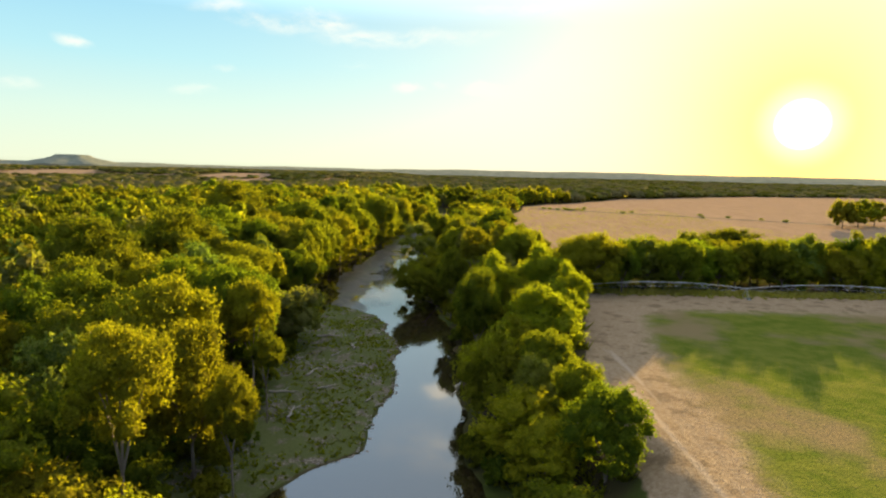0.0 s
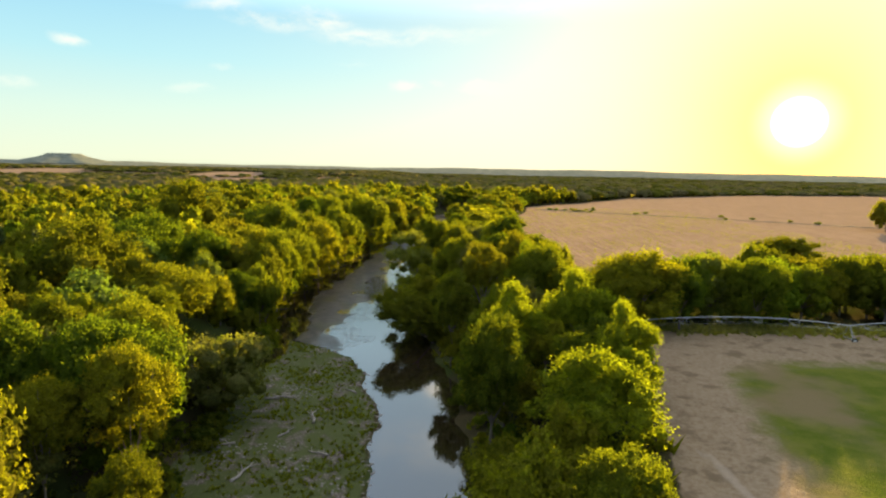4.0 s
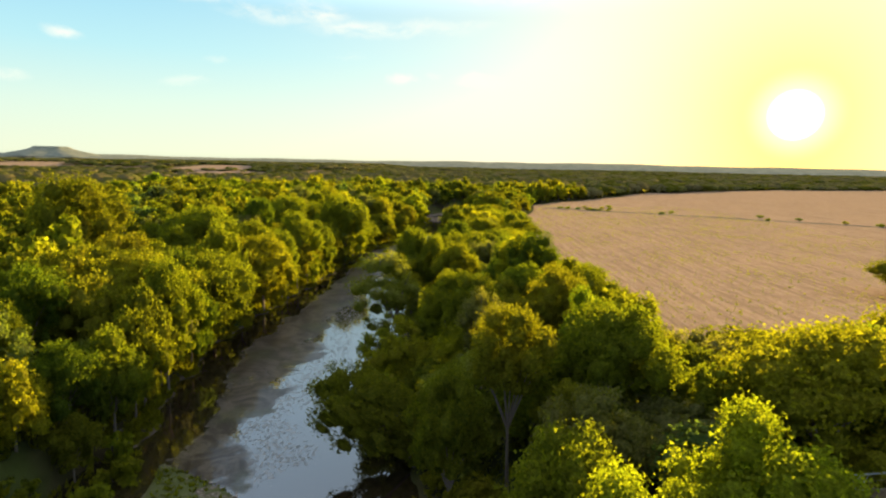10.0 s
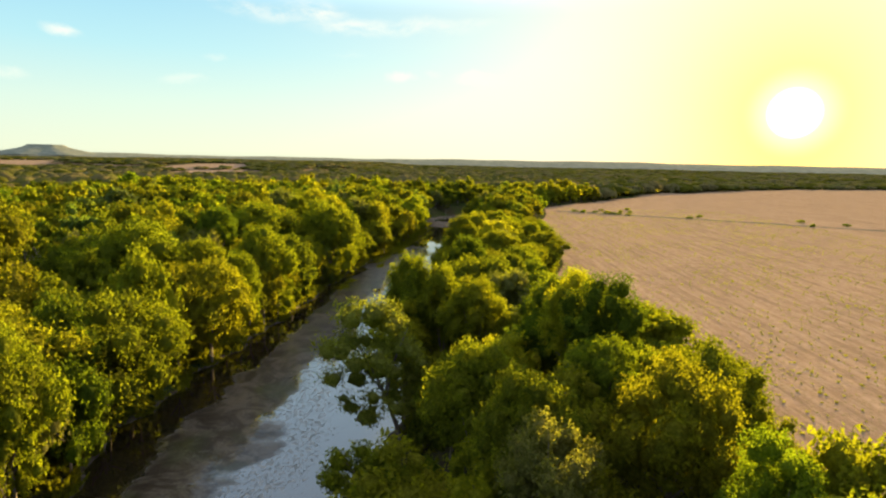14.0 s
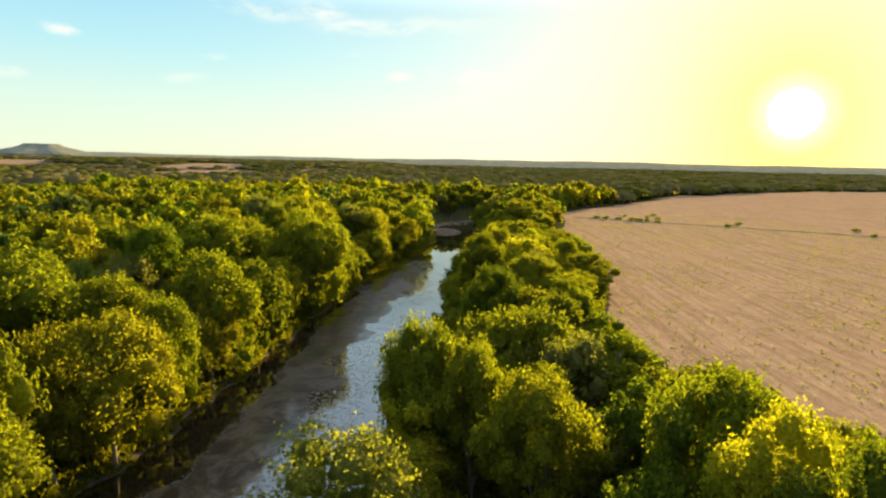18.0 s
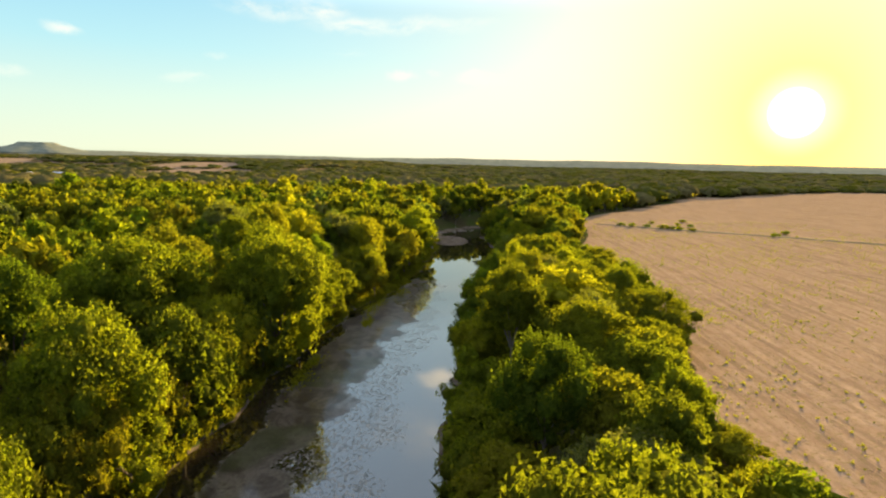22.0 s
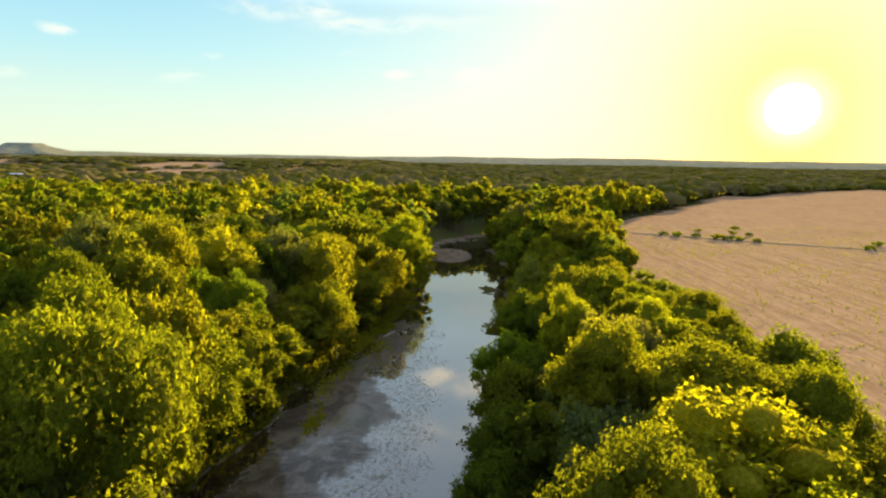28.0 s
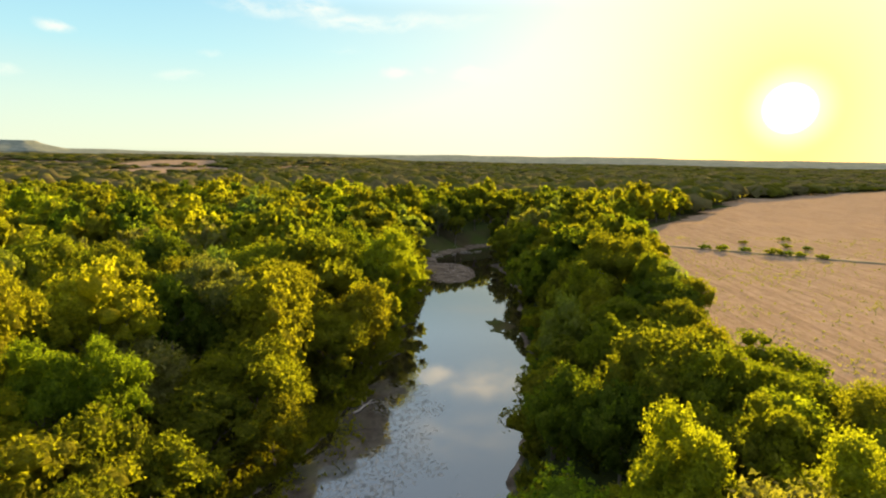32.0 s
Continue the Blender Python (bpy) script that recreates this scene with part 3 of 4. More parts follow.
def tree_kind(kind, label, group, seed, radius, low, top, lobes, sprays, size, leaf, droop=0.0):
    rng = random.Random(seed)
    root = tagged(new(kind), label, "tree", group)
    part("trunk", trunk_mesh("trunk", rng, radius, low, top, BARK, 0.05 * radius), None, root)
    part("crown", crown_mesh("crown", rng, radius, low, top, lobes, sprays, size, leaf, droop), None, root)
    return root


RIVERSIDE, WOODS, HEDGE = "riverside trees", "woodland trees", "trees of the field hedge"
HERO_KINDS, NEAR_KINDS, MID_KINDS = [], [], []
SHAPES = [
    ("oak_tree", "broad dark green oak with a rounded lumpy crown", OAK, 8.0, 0.8, 13.0, 30, 0.0),
    ("live_oak_tree", "wide-spreading live oak with dense dark green leaves", OAK, 8.5, 0.8, 12.0, 32, 0.0),
    ("elm_tree", "mid-green elm with an uneven billowing crown", ELM, 7.5, 0.8, 13.5, 30, 0.05),
    ("hackberry_tree", "green hackberry with sunlit yellowish upper leaves", ELM, 7.0, 0.6, 14.0, 28, 0.0),
    ("pecan_tree", "tall pecan with loose yellow-green foliage", BRIGHT, 7.5, 0.8, 14.5, 30, 0.1),
    ("cottonwood_tree", "pale olive cottonwood with drooping outer boughs", WILLOW, 7.5, 0.4, 14.5, 28, 0.25),
    ("mesquite_tree", "dusty olive-brown tree with thin foliage", DUSTY, 7.5, 0.8, 12.0, 26, 0.0),
    ("ash_tree", "dark green ash with a tall irregular crown", OAK, 7.0, 0.8, 14.5, 27, 0.05),
    ("mulberry_tree", "low spreading mulberry with dull green leaves", ELM, 8.0, 0.6, 11.5, 31, 0.1),
]
for n, (kind, label, leaf, radius, low, top, lobes, droop) in enumerate(SHAPES):
    HERO_KINDS.append(tree_kind(kind, label, RIVERSIDE, 31 + n, radius, low, top, lobes + 24, 11500, 0.205, leaf, droop))
    NEAR_KINDS.append(tree_kind(kind, label, RIVERSIDE, 11 + n, radius, low, top, lobes + 4, 4400, 0.31, leaf, droop))
    kind = "sugarberry_tree" if kind == "hackberry_tree" else kind
    MID_KINDS.append(tree_kind(kind, label, WOODS, 51 + n, radius, low, top, max(12, lobes - 16), 1000, 0.76, leaf, droop))
PEAKS = [max(v.co.z for v in o.children[1].data.vertices) for o in HERO_KINDS + NEAR_KINDS + MID_KINDS]
USED = set()


def plant(master, x, y, radius, height, spin=0.0, most=1.45):
    """Stands one tree of that radius and height; the first of a kind is the master itself. A tall tree stands on a longer trunk."""
    n = (HERO_KINDS + NEAR_KINDS + MID_KINDS).index(master)
    k = radius / SHAPES[n % len(SHAPES)][3]
    up = min(height / PEAKS[n], most * k)
    lift = max(0.0, height / up - PEAKS[n])
    m = pose(x, y, float(ground_z(x, y)), 0, 0, spin) @ Matrix.Diagonal((k, k, up, 1))
    if n in USED:
        size = master.scale
        t = copy_thing(master, m @ Matrix.Diagonal((1 / size.x, 1 / size.y, 1 / size.z, 1)))
    else:
        t = master
        t.matrix_basis = m
        USED.add(n)
    for o in t.children:
        if o.name.startswith("crown"):
            o.location.z = lift
        else:
            o.scale.z = (lift + 0.55 * PEAKS[n]) / (0.75 * PEAKS[n])
    return t


# crowns that can be told apart, as x, y, radius, height of the top and kind; first the west bank, then the east bank
WEST_A = [(-35, 66, 5.2, 31, 2), (-26, 77, 2.9, 16, 0), (-34, 83, 5.8, 23, 7), (-43, 93, 7.7, 31, 2), (-29, 103, 2.7, 15, 0), (-65, 107, 6.3, 29, 2),
          (-43, 111, 3.4, 23, 2), (-51, 116, 4.3, 29, 3), (-36, 117, 4.4, 24, 3), (-43, 125, 8.6, 27, 2), (-45, 135, 5.4, 27, 2),
          (-88, 150, 9.5, 30, 0), (-57, 166, 4.9, 21, 3), (-78, 178, 10.9, 31, 0), (-61, 181, 9.3, 26, 2), (-51, 201, 4.5, 19, 2),
          (-79, 208, 9.5, 36, 2), (-64, 212, 5.4, 30, 2), (-48, 229, 5.1, 25, 3)]
WEST_B = [(-59, 241, 9.5, 26, 3), (-47, 258, 10.0, 23, 1), (-55, 269, 9.4, 23, 2), (-53, 286, 5.5, 17, 0), (-100, 288, 11.0, 36, 0),
          (-46, 294, 8.0, 22, 3), (-70, 304, 11.0, 34, 2), (-47, 307, 4.8, 21, 3), (-57, 308, 6.0, 28, 2), (-39, 324, 4.6, 14, 0),
          (-48, 329, 7.1, 26, 3), (-63, 338, 4.8, 33, 3), (-46, 352, 3.9, 17, 0), (-57, 361, 9.5, 34, 2), (-46, 361, 6.4, 19, 3),
          (-61, 370, 7.0, 33, 2), (-38, 384, 9.5, 31, 2), (-44, 395, 5.8, 29, 3)]
WEST_C = [(-32, 397, 5.0, 20, 3), (-37, 409, 7.0, 19, 3), (-57, 414, 3.8, 32, 3), (-48, 433, 4.1, 18, 4), (-47, 440, 4.9, 22, 4),
          (-57, 443, 5.7, 33, 3), (-41, 443, 3.9, 21, 4), (-74, 452, 6.7, 33, 6), (-29, 462, 7.2, 16, 2), (-41, 476, 6.9, 27, 6),
          (-22, 485, 7.0, 14, 2), (-38, 497, 7.7, 28, 2), (-32, 541, 9.8, 25, 3)]
EAST_A = [(25, 75, 4.9, 18, 3), (24, 88, 3.7, 18, 2), (19, 95, 4.5, 15, 5), (21, 102, 4.8, 18, 3), (24, 123, 7.8, 23, 4), (10, 134, 4.5, 20, 0),
          (24, 138, 2.8, 22, 2), (33, 140, 4.3, 25, 4), (16, 152, 5.0, 25, 4), (30, 161, 6.4, 27, 4), (16, 165, 5.4, 22, 3), (21, 177, 4.7, 22, 6),
          (58, 180, 4.7, 27, 2), (48, 181, 9.5, 32, 2), (3, 182, 3.9, 19, 0), (77, 183, 5.8, 29, 2), (13, 186, 4.5, 28, 0)]
EAST_B = [(27, 192, 6.8, 29, 3), (26, 202, 3.3, 29, 4), (126, 207, 11.0, 29, 2), (11, 209, 3.7, 27, 6), (24, 214, 5.4, 27, 0), (11, 215, 4.2, 26, 0),
          (20, 225, 3.9, 30, 2), (33, 226, 5.3, 27, 7), (7, 233, 5.1, 24, 3), (24, 240, 4.7, 31, 0), (21, 246, 4.2, 32, 4), (24, 258, 5.9, 31, 2),
          (9, 266, 4.8, 26, 3), (3, 274, 3.7, 26, 3), (139, 277, 11.0, 25, 1)]
EAST_C = [(12, 278, 2.6, 23, 3), (-3, 278, 3.9, 27, 3), (29, 308, 3.8, 19, 3), (16, 310, 5.6, 21, 6), (33, 322, 4.2, 16, 3), (11, 326, 5.4, 23, 0),
          (26, 339, 6.1, 22, 3), (21, 349, 4.9, 25, 3), (34, 356, 4.1, 21, 2), (24, 359, 3.5, 25, 6), (10, 360, 4.9, 27, 0), (40, 371, 7.7, 21, 0),
          (37, 385, 4.1, 24, 3), (29, 391, 7.7, 26, 2), (18, 393, 5.2, 26, 3), (32, 416, 5.3, 23, 4), (19, 419, 4.2, 24, 4), (44, 429, 4.6, 22, 7),
          (47, 434, 4.6, 21, 3)]
EAST_D = [(37, 440, 4.6, 22, 2), (44, 441, 5.2, 20, 2), (35, 462, 8.1, 21, 2), (40, 506, 9.5, 29, 1), (-14, 532, 8.5, 23, 4)]
LONE = [(300, 440, 12), (320, 452, 14), (345, 470, 13)]


class Spots:
    """Remembers planted crowns, to keep a due distance between them."""

    def __init__(self):
        self.cells = {}

    def free(self, x, y, r):
        i, j = int(x // 16), int(y // 16)
        for a in range(i - 2, i + 3):
            for b in range(j - 2, j + 3):
                for px, py, pr in self.cells.get((a, b), ()):
                    if math.hypot(x - px, y - py) < (0.58 if x > -60 else 0.66) * (r + pr):
                        return False
        return True

    def take(self, x, y, r):
        self.cells.setdefault((int(x // 16), int(y // 16)), []).append((x, y, r))


SPOTS = Spots()
tree_rng = random.Random(5)


def near_tree(x, y, r, high=1.0):
    lb, rb = float(left_bank(y)), float(right_bank(y))
    if lb - 1.5 < x < rb + 1.5 and y < 690:
        x = lb - 2.0 if x - lb < rb - x else rb + 2.0
    pick = tree_rng.choice([0, 1, 2, 3, 7, 8, 4, 5, 6, 0, 1, 2, 3, 7, 8])
    height = 14.0 * tree_rng.uniform(0.85, 1.15) * (0.62 + 0.38 * min(1.2, r / 7.5))
    t = plant(NEAR_KINDS[pick], x, y, r, height * high, tree_rng.uniform(0, 360), 2.0)
    SPOTS.take(x, y, r)
    return t


def crown_tree(x, y, r, top, kind):
    """One tree with a crown of that radius whose top lies at that height above the river."""
    lb, rb = float(left_bank(y)), float(right_bank(y))
    if lb - 1.0 < x < rb + 0.8 and y < 690:
        x = lb - 1.4 if x - lb < rb - x else rb + 1.2
    if x > rb and (y > 224 or y < 178) and x < 96:
        x = min(x, float(np.interp(y, EDGE_Y, EDGE_X)) - 0.85 * r)
    height = 20.5 + 0.8 * (top - 21) - 0.25 * r - float(ground_z(x, y))
    r = max(1.15 * r, 0.22 * height)
    by_river = min(abs(x - lb), abs(x - rb)) < 9 and y < 690
    plant(HERO_KINDS[kind], x, y, r, height, tree_rng.uniform(0, 360), 2.0 if by_river else 1.45)
    SPOTS.take(x, y, r)


for block in (WEST_A, WEST_B, WEST_C, EAST_A, EAST_B, EAST_C, EAST_D):
    for x, y, r, top, kind in block:
        crown_tree(x, y, r, top, kind)
y = 207.0
while y < 425:  # crowns hanging over the dark channel
    r = tree_rng.uniform(3.4, 7.6)
    near_tree(float(left_bank(y)) - tree_rng.uniform(0.35, 1.0) * r, y, r, tree_rng.uniform(0.9, 1.6 if y < 300 else 1.2))
    y += r * tree_rng.uniform(1.0, 2.4)
for x, y, r in LONE:
    near_tree(x, y, r * 0.8)


def leaning_tree(kind, label, leaf, seed, x, y, radius, top, reach, aside):
    """A bank tree that has grown out over the water."""
    t = tree_kind(kind, label, RIVERSIDE, seed, radius, 0.10 * top, top, 48, 9500, 0.23, leaf, 0.12)
    for o in t.children:
        co = np.empty(3 * len(o.data.vertices))
        o.data.vertices.foreach_get("co", co)
        co = co.reshape(-1, 3)
        u = np.clip(co[:, 2] / (0.6 * top), 0, 1.3)
        co[:, 0] += reach * u
        co[:, 1] += aside * u
        o.data.vertices.foreach_set("co", co.ravel())
        o.data.update()
    t.matrix_basis = pose(x, y, float(ground_z(x, y)) - 0.2)
    SPOTS.take(x + 0.6 * reach, y + 0.6 * aside, 0.8 * radius)


leaning_tree("oak_tree", "dark oak leaning far out over the river", OAK, 301, 1, 202, 8.6, 14.5, -7.5, 1)
leaning_tree("elm_tree", "broad elm hanging over the water's edge", ELM, 302, 0, 226, 5.5, 13.0, -4.5, 1)
leaning_tree("cottonwood_tree", "tall pale cottonwood with thin drooping boughs over the river", WILLOW, 303, -3.5, 257, 9.0, 24.0, -4.0, -1)
leaning_tree("cottonwood_tree", "yellowish cottonwood leaning over the river", BRIGHT, 304, -1, 268, 6.0, 22.0, -3.0, 1)
leaning_tree("hackberry_tree", "green hackberry reaching over the bank", ELM, 305, 2, 284, 5.5, 17.0, -2.0, 0)
leaning_tree("pecan_tree", "open bright green pecan with bare dark limbs leaning towards the field", BRIGHT, 306, 25, 133, 4.6, 14.0, 4.5, -2)


def fill_woods():
    """Fills belt, hedge and forest between the broad crowns."""
    rng = random.Random(9)
    near, mid = 0, 0
    for _ in range(60000):
        x, y = rng.uniform(-290, 330), rng.uniform(20, 760)
        if x < -30 - 0.80 * y or x > 30 + 0.80 * y:
            continue
        hedge = x > 40 and abs(y - 196) < 12
        close = -80 < x < 64 and y < 500 or hedge and x < 170
        r = rng.choice((rng.uniform(3.6, 5.5), rng.uniform(5.0, 8.0), rng.uniform(6.5, 9.5)))
        if not close:
            r *= 1.1
        if hedge:
            r = rng.uniform(5.0, 8.0)
        dl, dr = float(left_bank(y)) - x, x - float(right_bank(y))
        if y < 700 and max(dl, dr) < (0.55 * r if y > 290 or y < 185 or dl > 0 else 1.5):
            continue
        if 60 < y < 205 and 0 < dl < float(np.interp(y, FLAT_Y, FLAT_X)) + 3:
            continue
        inside = float(in_field(np.array(x), np.array(y)))
        if inside > (-0.45 * r if hedge else -1.0 * r) or x > 96 and y > 240 and inside > -60 and y < 640:
            continue
        if not SPOTS.free(x, y, 0.6 * r if hedge else r) or (abs(y - 170) < 17 + r and abs(x + 47.5 - 0.12 * (y - 172)) < 3.0 + 0.9 * r):
            continue
        if close and near > 330 or not close and mid > 1080:
            continue
        kinds = NEAR_KINDS if close else MID_KINDS
        height = rng.uniform(8.0, 12.0) * (0.6 + 0.4 * r / 7.0) * (0.75 if -2.2 * r < inside and x < 96 else 1.0)
        if x < -50 or y > 480:
            height *= 1.3
        if hedge:
            height = rng.uniform(10.5, 15.5) * (0.55 if x < 60 else 0.82)
        plant(kinds[rng.choice([0, 1, 2, 3, 7, 8, 0, 1, 2, 3, 7, 8, 4, 5, 6])], x, y, r, height, rng.uniform(0, 360))
        SPOTS.take(x, y, 0.6 * r if hedge else r)
        near, mid = near + close, mid + (not close)
    print("trees", near, mid)


fill_woods()


def far_woods():
    """Everything past the trees that can be told apart."""
    rng = np.random.RandomState(3)
    xs, ys, rs = [], [], []

    def scatter(n, r0, r1, size, grow):
        a = rng.uniform(-0.80, 0.80, n)
        d = np.sqrt(rng.uniform(r0 * r0, r1 * r1, n))
        x, y = d * np.sin(a), d * np.cos(a)
        r = size * rng.uniform(0.45, 1.5, n) + grow * (d - r0)
        return x, y, r
    for n, r0, r1, size, grow in ((10500, 380, 1500, 9.0, 0.0), (6500, 1500, 2600, 14, 0.006), (4500, 2600, 4200, 24, 0.006)):
        x, y, r = scatter(n, r0, r1, size, grow)
        near_built = (x > -285) & (x < 170) & (y < 755) & (x > -30 - 0.80 * y)
        ok = (in_field(x, y) < -3) & (clearing(x, y) < 0) & ~near_built & ((y > 720) | (x < -60) | (x > 90))
        ok &= ~((y > 200) & (y < 640) & (x > 90) & (x < 700))
        ok &= (waves(x, y, 90, 6) < 0.62) | (x > 0)
        xs.append(x[ok]), ys.append(y[ok]), rs.append(r[ok])
    x, y, r = np.concatenate(xs), np.concatenate(ys), np.concatenate(rs)
    sv, sf = ICO1
    sf = sf[(sv[sf][:, :, 2] > -0.5).all(1)]
    n = len(x)
    pick = rng.uniform(0, 1, n)
    for kind, leaf, lo, hi in (("far_woods", HAZY_CANOPY[0], 0.0, 0.36), ("far_woods", HAZY_CANOPY[1], 0.36, 0.64), ("far_woods", HAZY_CANOPY[2], 0.64, 1.01)):
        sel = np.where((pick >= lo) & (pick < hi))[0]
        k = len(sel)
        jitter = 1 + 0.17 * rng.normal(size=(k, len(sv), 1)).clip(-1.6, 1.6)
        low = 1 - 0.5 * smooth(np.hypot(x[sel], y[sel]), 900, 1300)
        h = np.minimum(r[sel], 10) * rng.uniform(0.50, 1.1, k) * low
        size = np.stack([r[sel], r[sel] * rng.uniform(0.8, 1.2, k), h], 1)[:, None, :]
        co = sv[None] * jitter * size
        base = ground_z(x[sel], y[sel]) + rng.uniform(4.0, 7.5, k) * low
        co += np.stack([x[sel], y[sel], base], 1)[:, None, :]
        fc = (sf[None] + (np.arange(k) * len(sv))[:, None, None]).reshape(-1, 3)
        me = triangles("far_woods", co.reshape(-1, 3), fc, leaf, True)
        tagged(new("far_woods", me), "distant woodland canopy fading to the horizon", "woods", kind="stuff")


far_woods()


# ---- shrubs and smaller plants ----
def shrub_kind(name, label, group, seed, radius, top, lobes, sprays, size, leaf):
    rng = random.Random(seed)
    root = tagged(new(name), label, "shrub", group)
    verts, faces = [], []
    for i in range(5):
        a = 1.26 * i + rng.uniform(-0.3, 0.3)
        tube(verts, faces, (0, 0, -0.6), (0.5 * radius * math.cos(a), 0.5 * radius * math.sin(a), 0.55 * top), 0.06, 0.02, 4)
    part("stem", mesh_from("stem", verts, faces, [BARK]), None, root)
    part("foliage", crown_mesh("foliage", rng, radius, 0.0, top, lobes, sprays, size, leaf), None, root)
    return root


class Sown:
    """Places copies of a few masters, the masters first."""

    def __init__(self, masters):
        self.masters, self.fresh = masters, set()

    def put(self, k, m):
        if k in self.fresh:
            size = self.masters[k].scale
            return copy_thing(self.masters[k], m @ Matrix.Diagonal((1 / size.x, 1 / size.y, 1 / size.z, 1)))
        self.fresh.add(k)
        self.masters[k].matrix_basis = m
        return self.masters[k]


BANK_SHRUBS = Sown([
    shrub_kind("bank_shrub", "dense green shrub on the river bank", "shrubs on the bank", 71, 2.6, 3.4, 11, 520, 0.36, ELM),
    shrub_kind("bank_shrub", "dark green thicket at the water's edge", "shrubs on the bank", 72, 2.8, 2.8, 12, 520, 0.36, OAK),
    shrub_kind("bank_shrub", "yellow-green sapling clump on the bank", "shrubs on the bank", 73, 2.2, 4.2, 10, 520, 0.34, BRIGHT)])


def sow_banks():
    rng = random.Random(21)
    done = 0
    for _ in range(5000):
        y = rng.uniform(40, 640)
        if rng.random() < 0.62:
            flat = float(np.interp(y, FLAT_Y, FLAT_X))
            x = float(left_bank(y)) - flat * 0.9 - abs(rng.gauss(0, 5.5)) - 1.6
        else:
            x = float(right_bank(y)) + abs(rng.gauss(0, 6)) + 1.2
        r = rng.uniform(1.6, 3.4)
        if not SPOTS.free(x, y, 0.35 * r) or bank_path(x, y) > 0.1:
            continue
        SPOTS.take(x, y, 0.55 * r)
        k = r / 2.6
        BANK_SHRUBS.put(rng.choice([0, 0, 1, 1, 2]), pose(x, y, float(ground_z(x, y)) - 0.1, 0, 0, rng.uniform(0, 360)) @ Matrix.Diagonal((k, k, k * rng.uniform(0.7, 1.3), 1)))
        done += 1
        if done >= 285:
            break


sow_banks()

FIELD_BUSHES = Sown([shrub_kind("field_bush", "low yellow-green bush beside the field ditch", "bushes along the ditch", 81, 2.4, 2.6, 10, 420, 0.30, BRIGHT)])
for x, y, r in [(104, 600, 2.6), (109, 597, 3.2), (117, 595, 2.4), (124, 588, 3.4), (128, 586, 2.8), (132, 584, 2.6), (137, 580, 2.4), (145, 601, 2.2), (140, 606, 2.4),
                (128, 617, 2.2), (151, 627, 2.6), (172, 560, 2.6), (184, 572, 2.8), (231, 521, 2.6), (239, 546, 2.8), (256, 526, 2.6), (275, 506, 2.8), (286, 490, 3.0)]:
    FIELD_BUSHES.put(0, pose(x, y, float(ground_z(x, y)), 0, 0, 53 * x) @ Matrix.Diagonal((r / 2.6, r / 2.6, r / 4.2, 1)))

BAR_TREES = Sown([shrub_kind("sapling", "small dark willow sapling on the gravel bar", "saplings on the bar", 91, 2.4, 5.0, 12, 700, 0.34, OAK)])
for x, y, k in [(-37, 150, 0.9), (-39, 158, 0.8), (-31, 84, 1.1), (-35, 96, 1.3), (-33, 108, 0.9), (-40, 128, 1.0), (-43, 172, 0.7), (-28, 74, 1.2)]:
    BAR_TREES.put(0, pose(x, y, float(ground_z(x, y)), 0, 0, 40 * y) @ Matrix.Diagonal((k, k, k, 1)))


def blades(name, label, spots, size, leaf, seed, per=9, category="weeds", least=-9.0):
    """Tufts of grass or weeds, too many to count."""
    g = np.random.RandomState(seed)
    spots = np.repeat(np.asarray(spots, float), per, 0)
    n = len(spots)
    base = np.stack([spots[:, 0], spots[:, 1], np.maximum(ground_z(spots[:, 0], spots[:, 1]), least)], 1)
    s = size * spots[:, 2] * g.uniform(0.5, 1.3, n)
    a = g.uniform(0, 6.283, n)
    off = np.stack([np.cos(a), np.sin(a), 0 * a], 1)
    root = base + off * (s * g.uniform(0.0, 0.7, n))[:, None]
    side = np.stack([-np.sin(a), np.cos(a), 0 * a], 1) * (s * 0.32)[:, None]
    tip = root + off * (s * g.uniform(0.2, 0.9, n))[:, None] + np.array([0, 0, 1.0]) * (s * g.uniform(0.5, 1.1, n))[:, None]
    co = np.stack([root - side, root + side, tip], 1).reshape(-1, 3)
    me = triangles(name, co, np.arange(3 * n).reshape(-1, 3), leaf)
    tagged(new(name, me), label, category, kind="stuff")


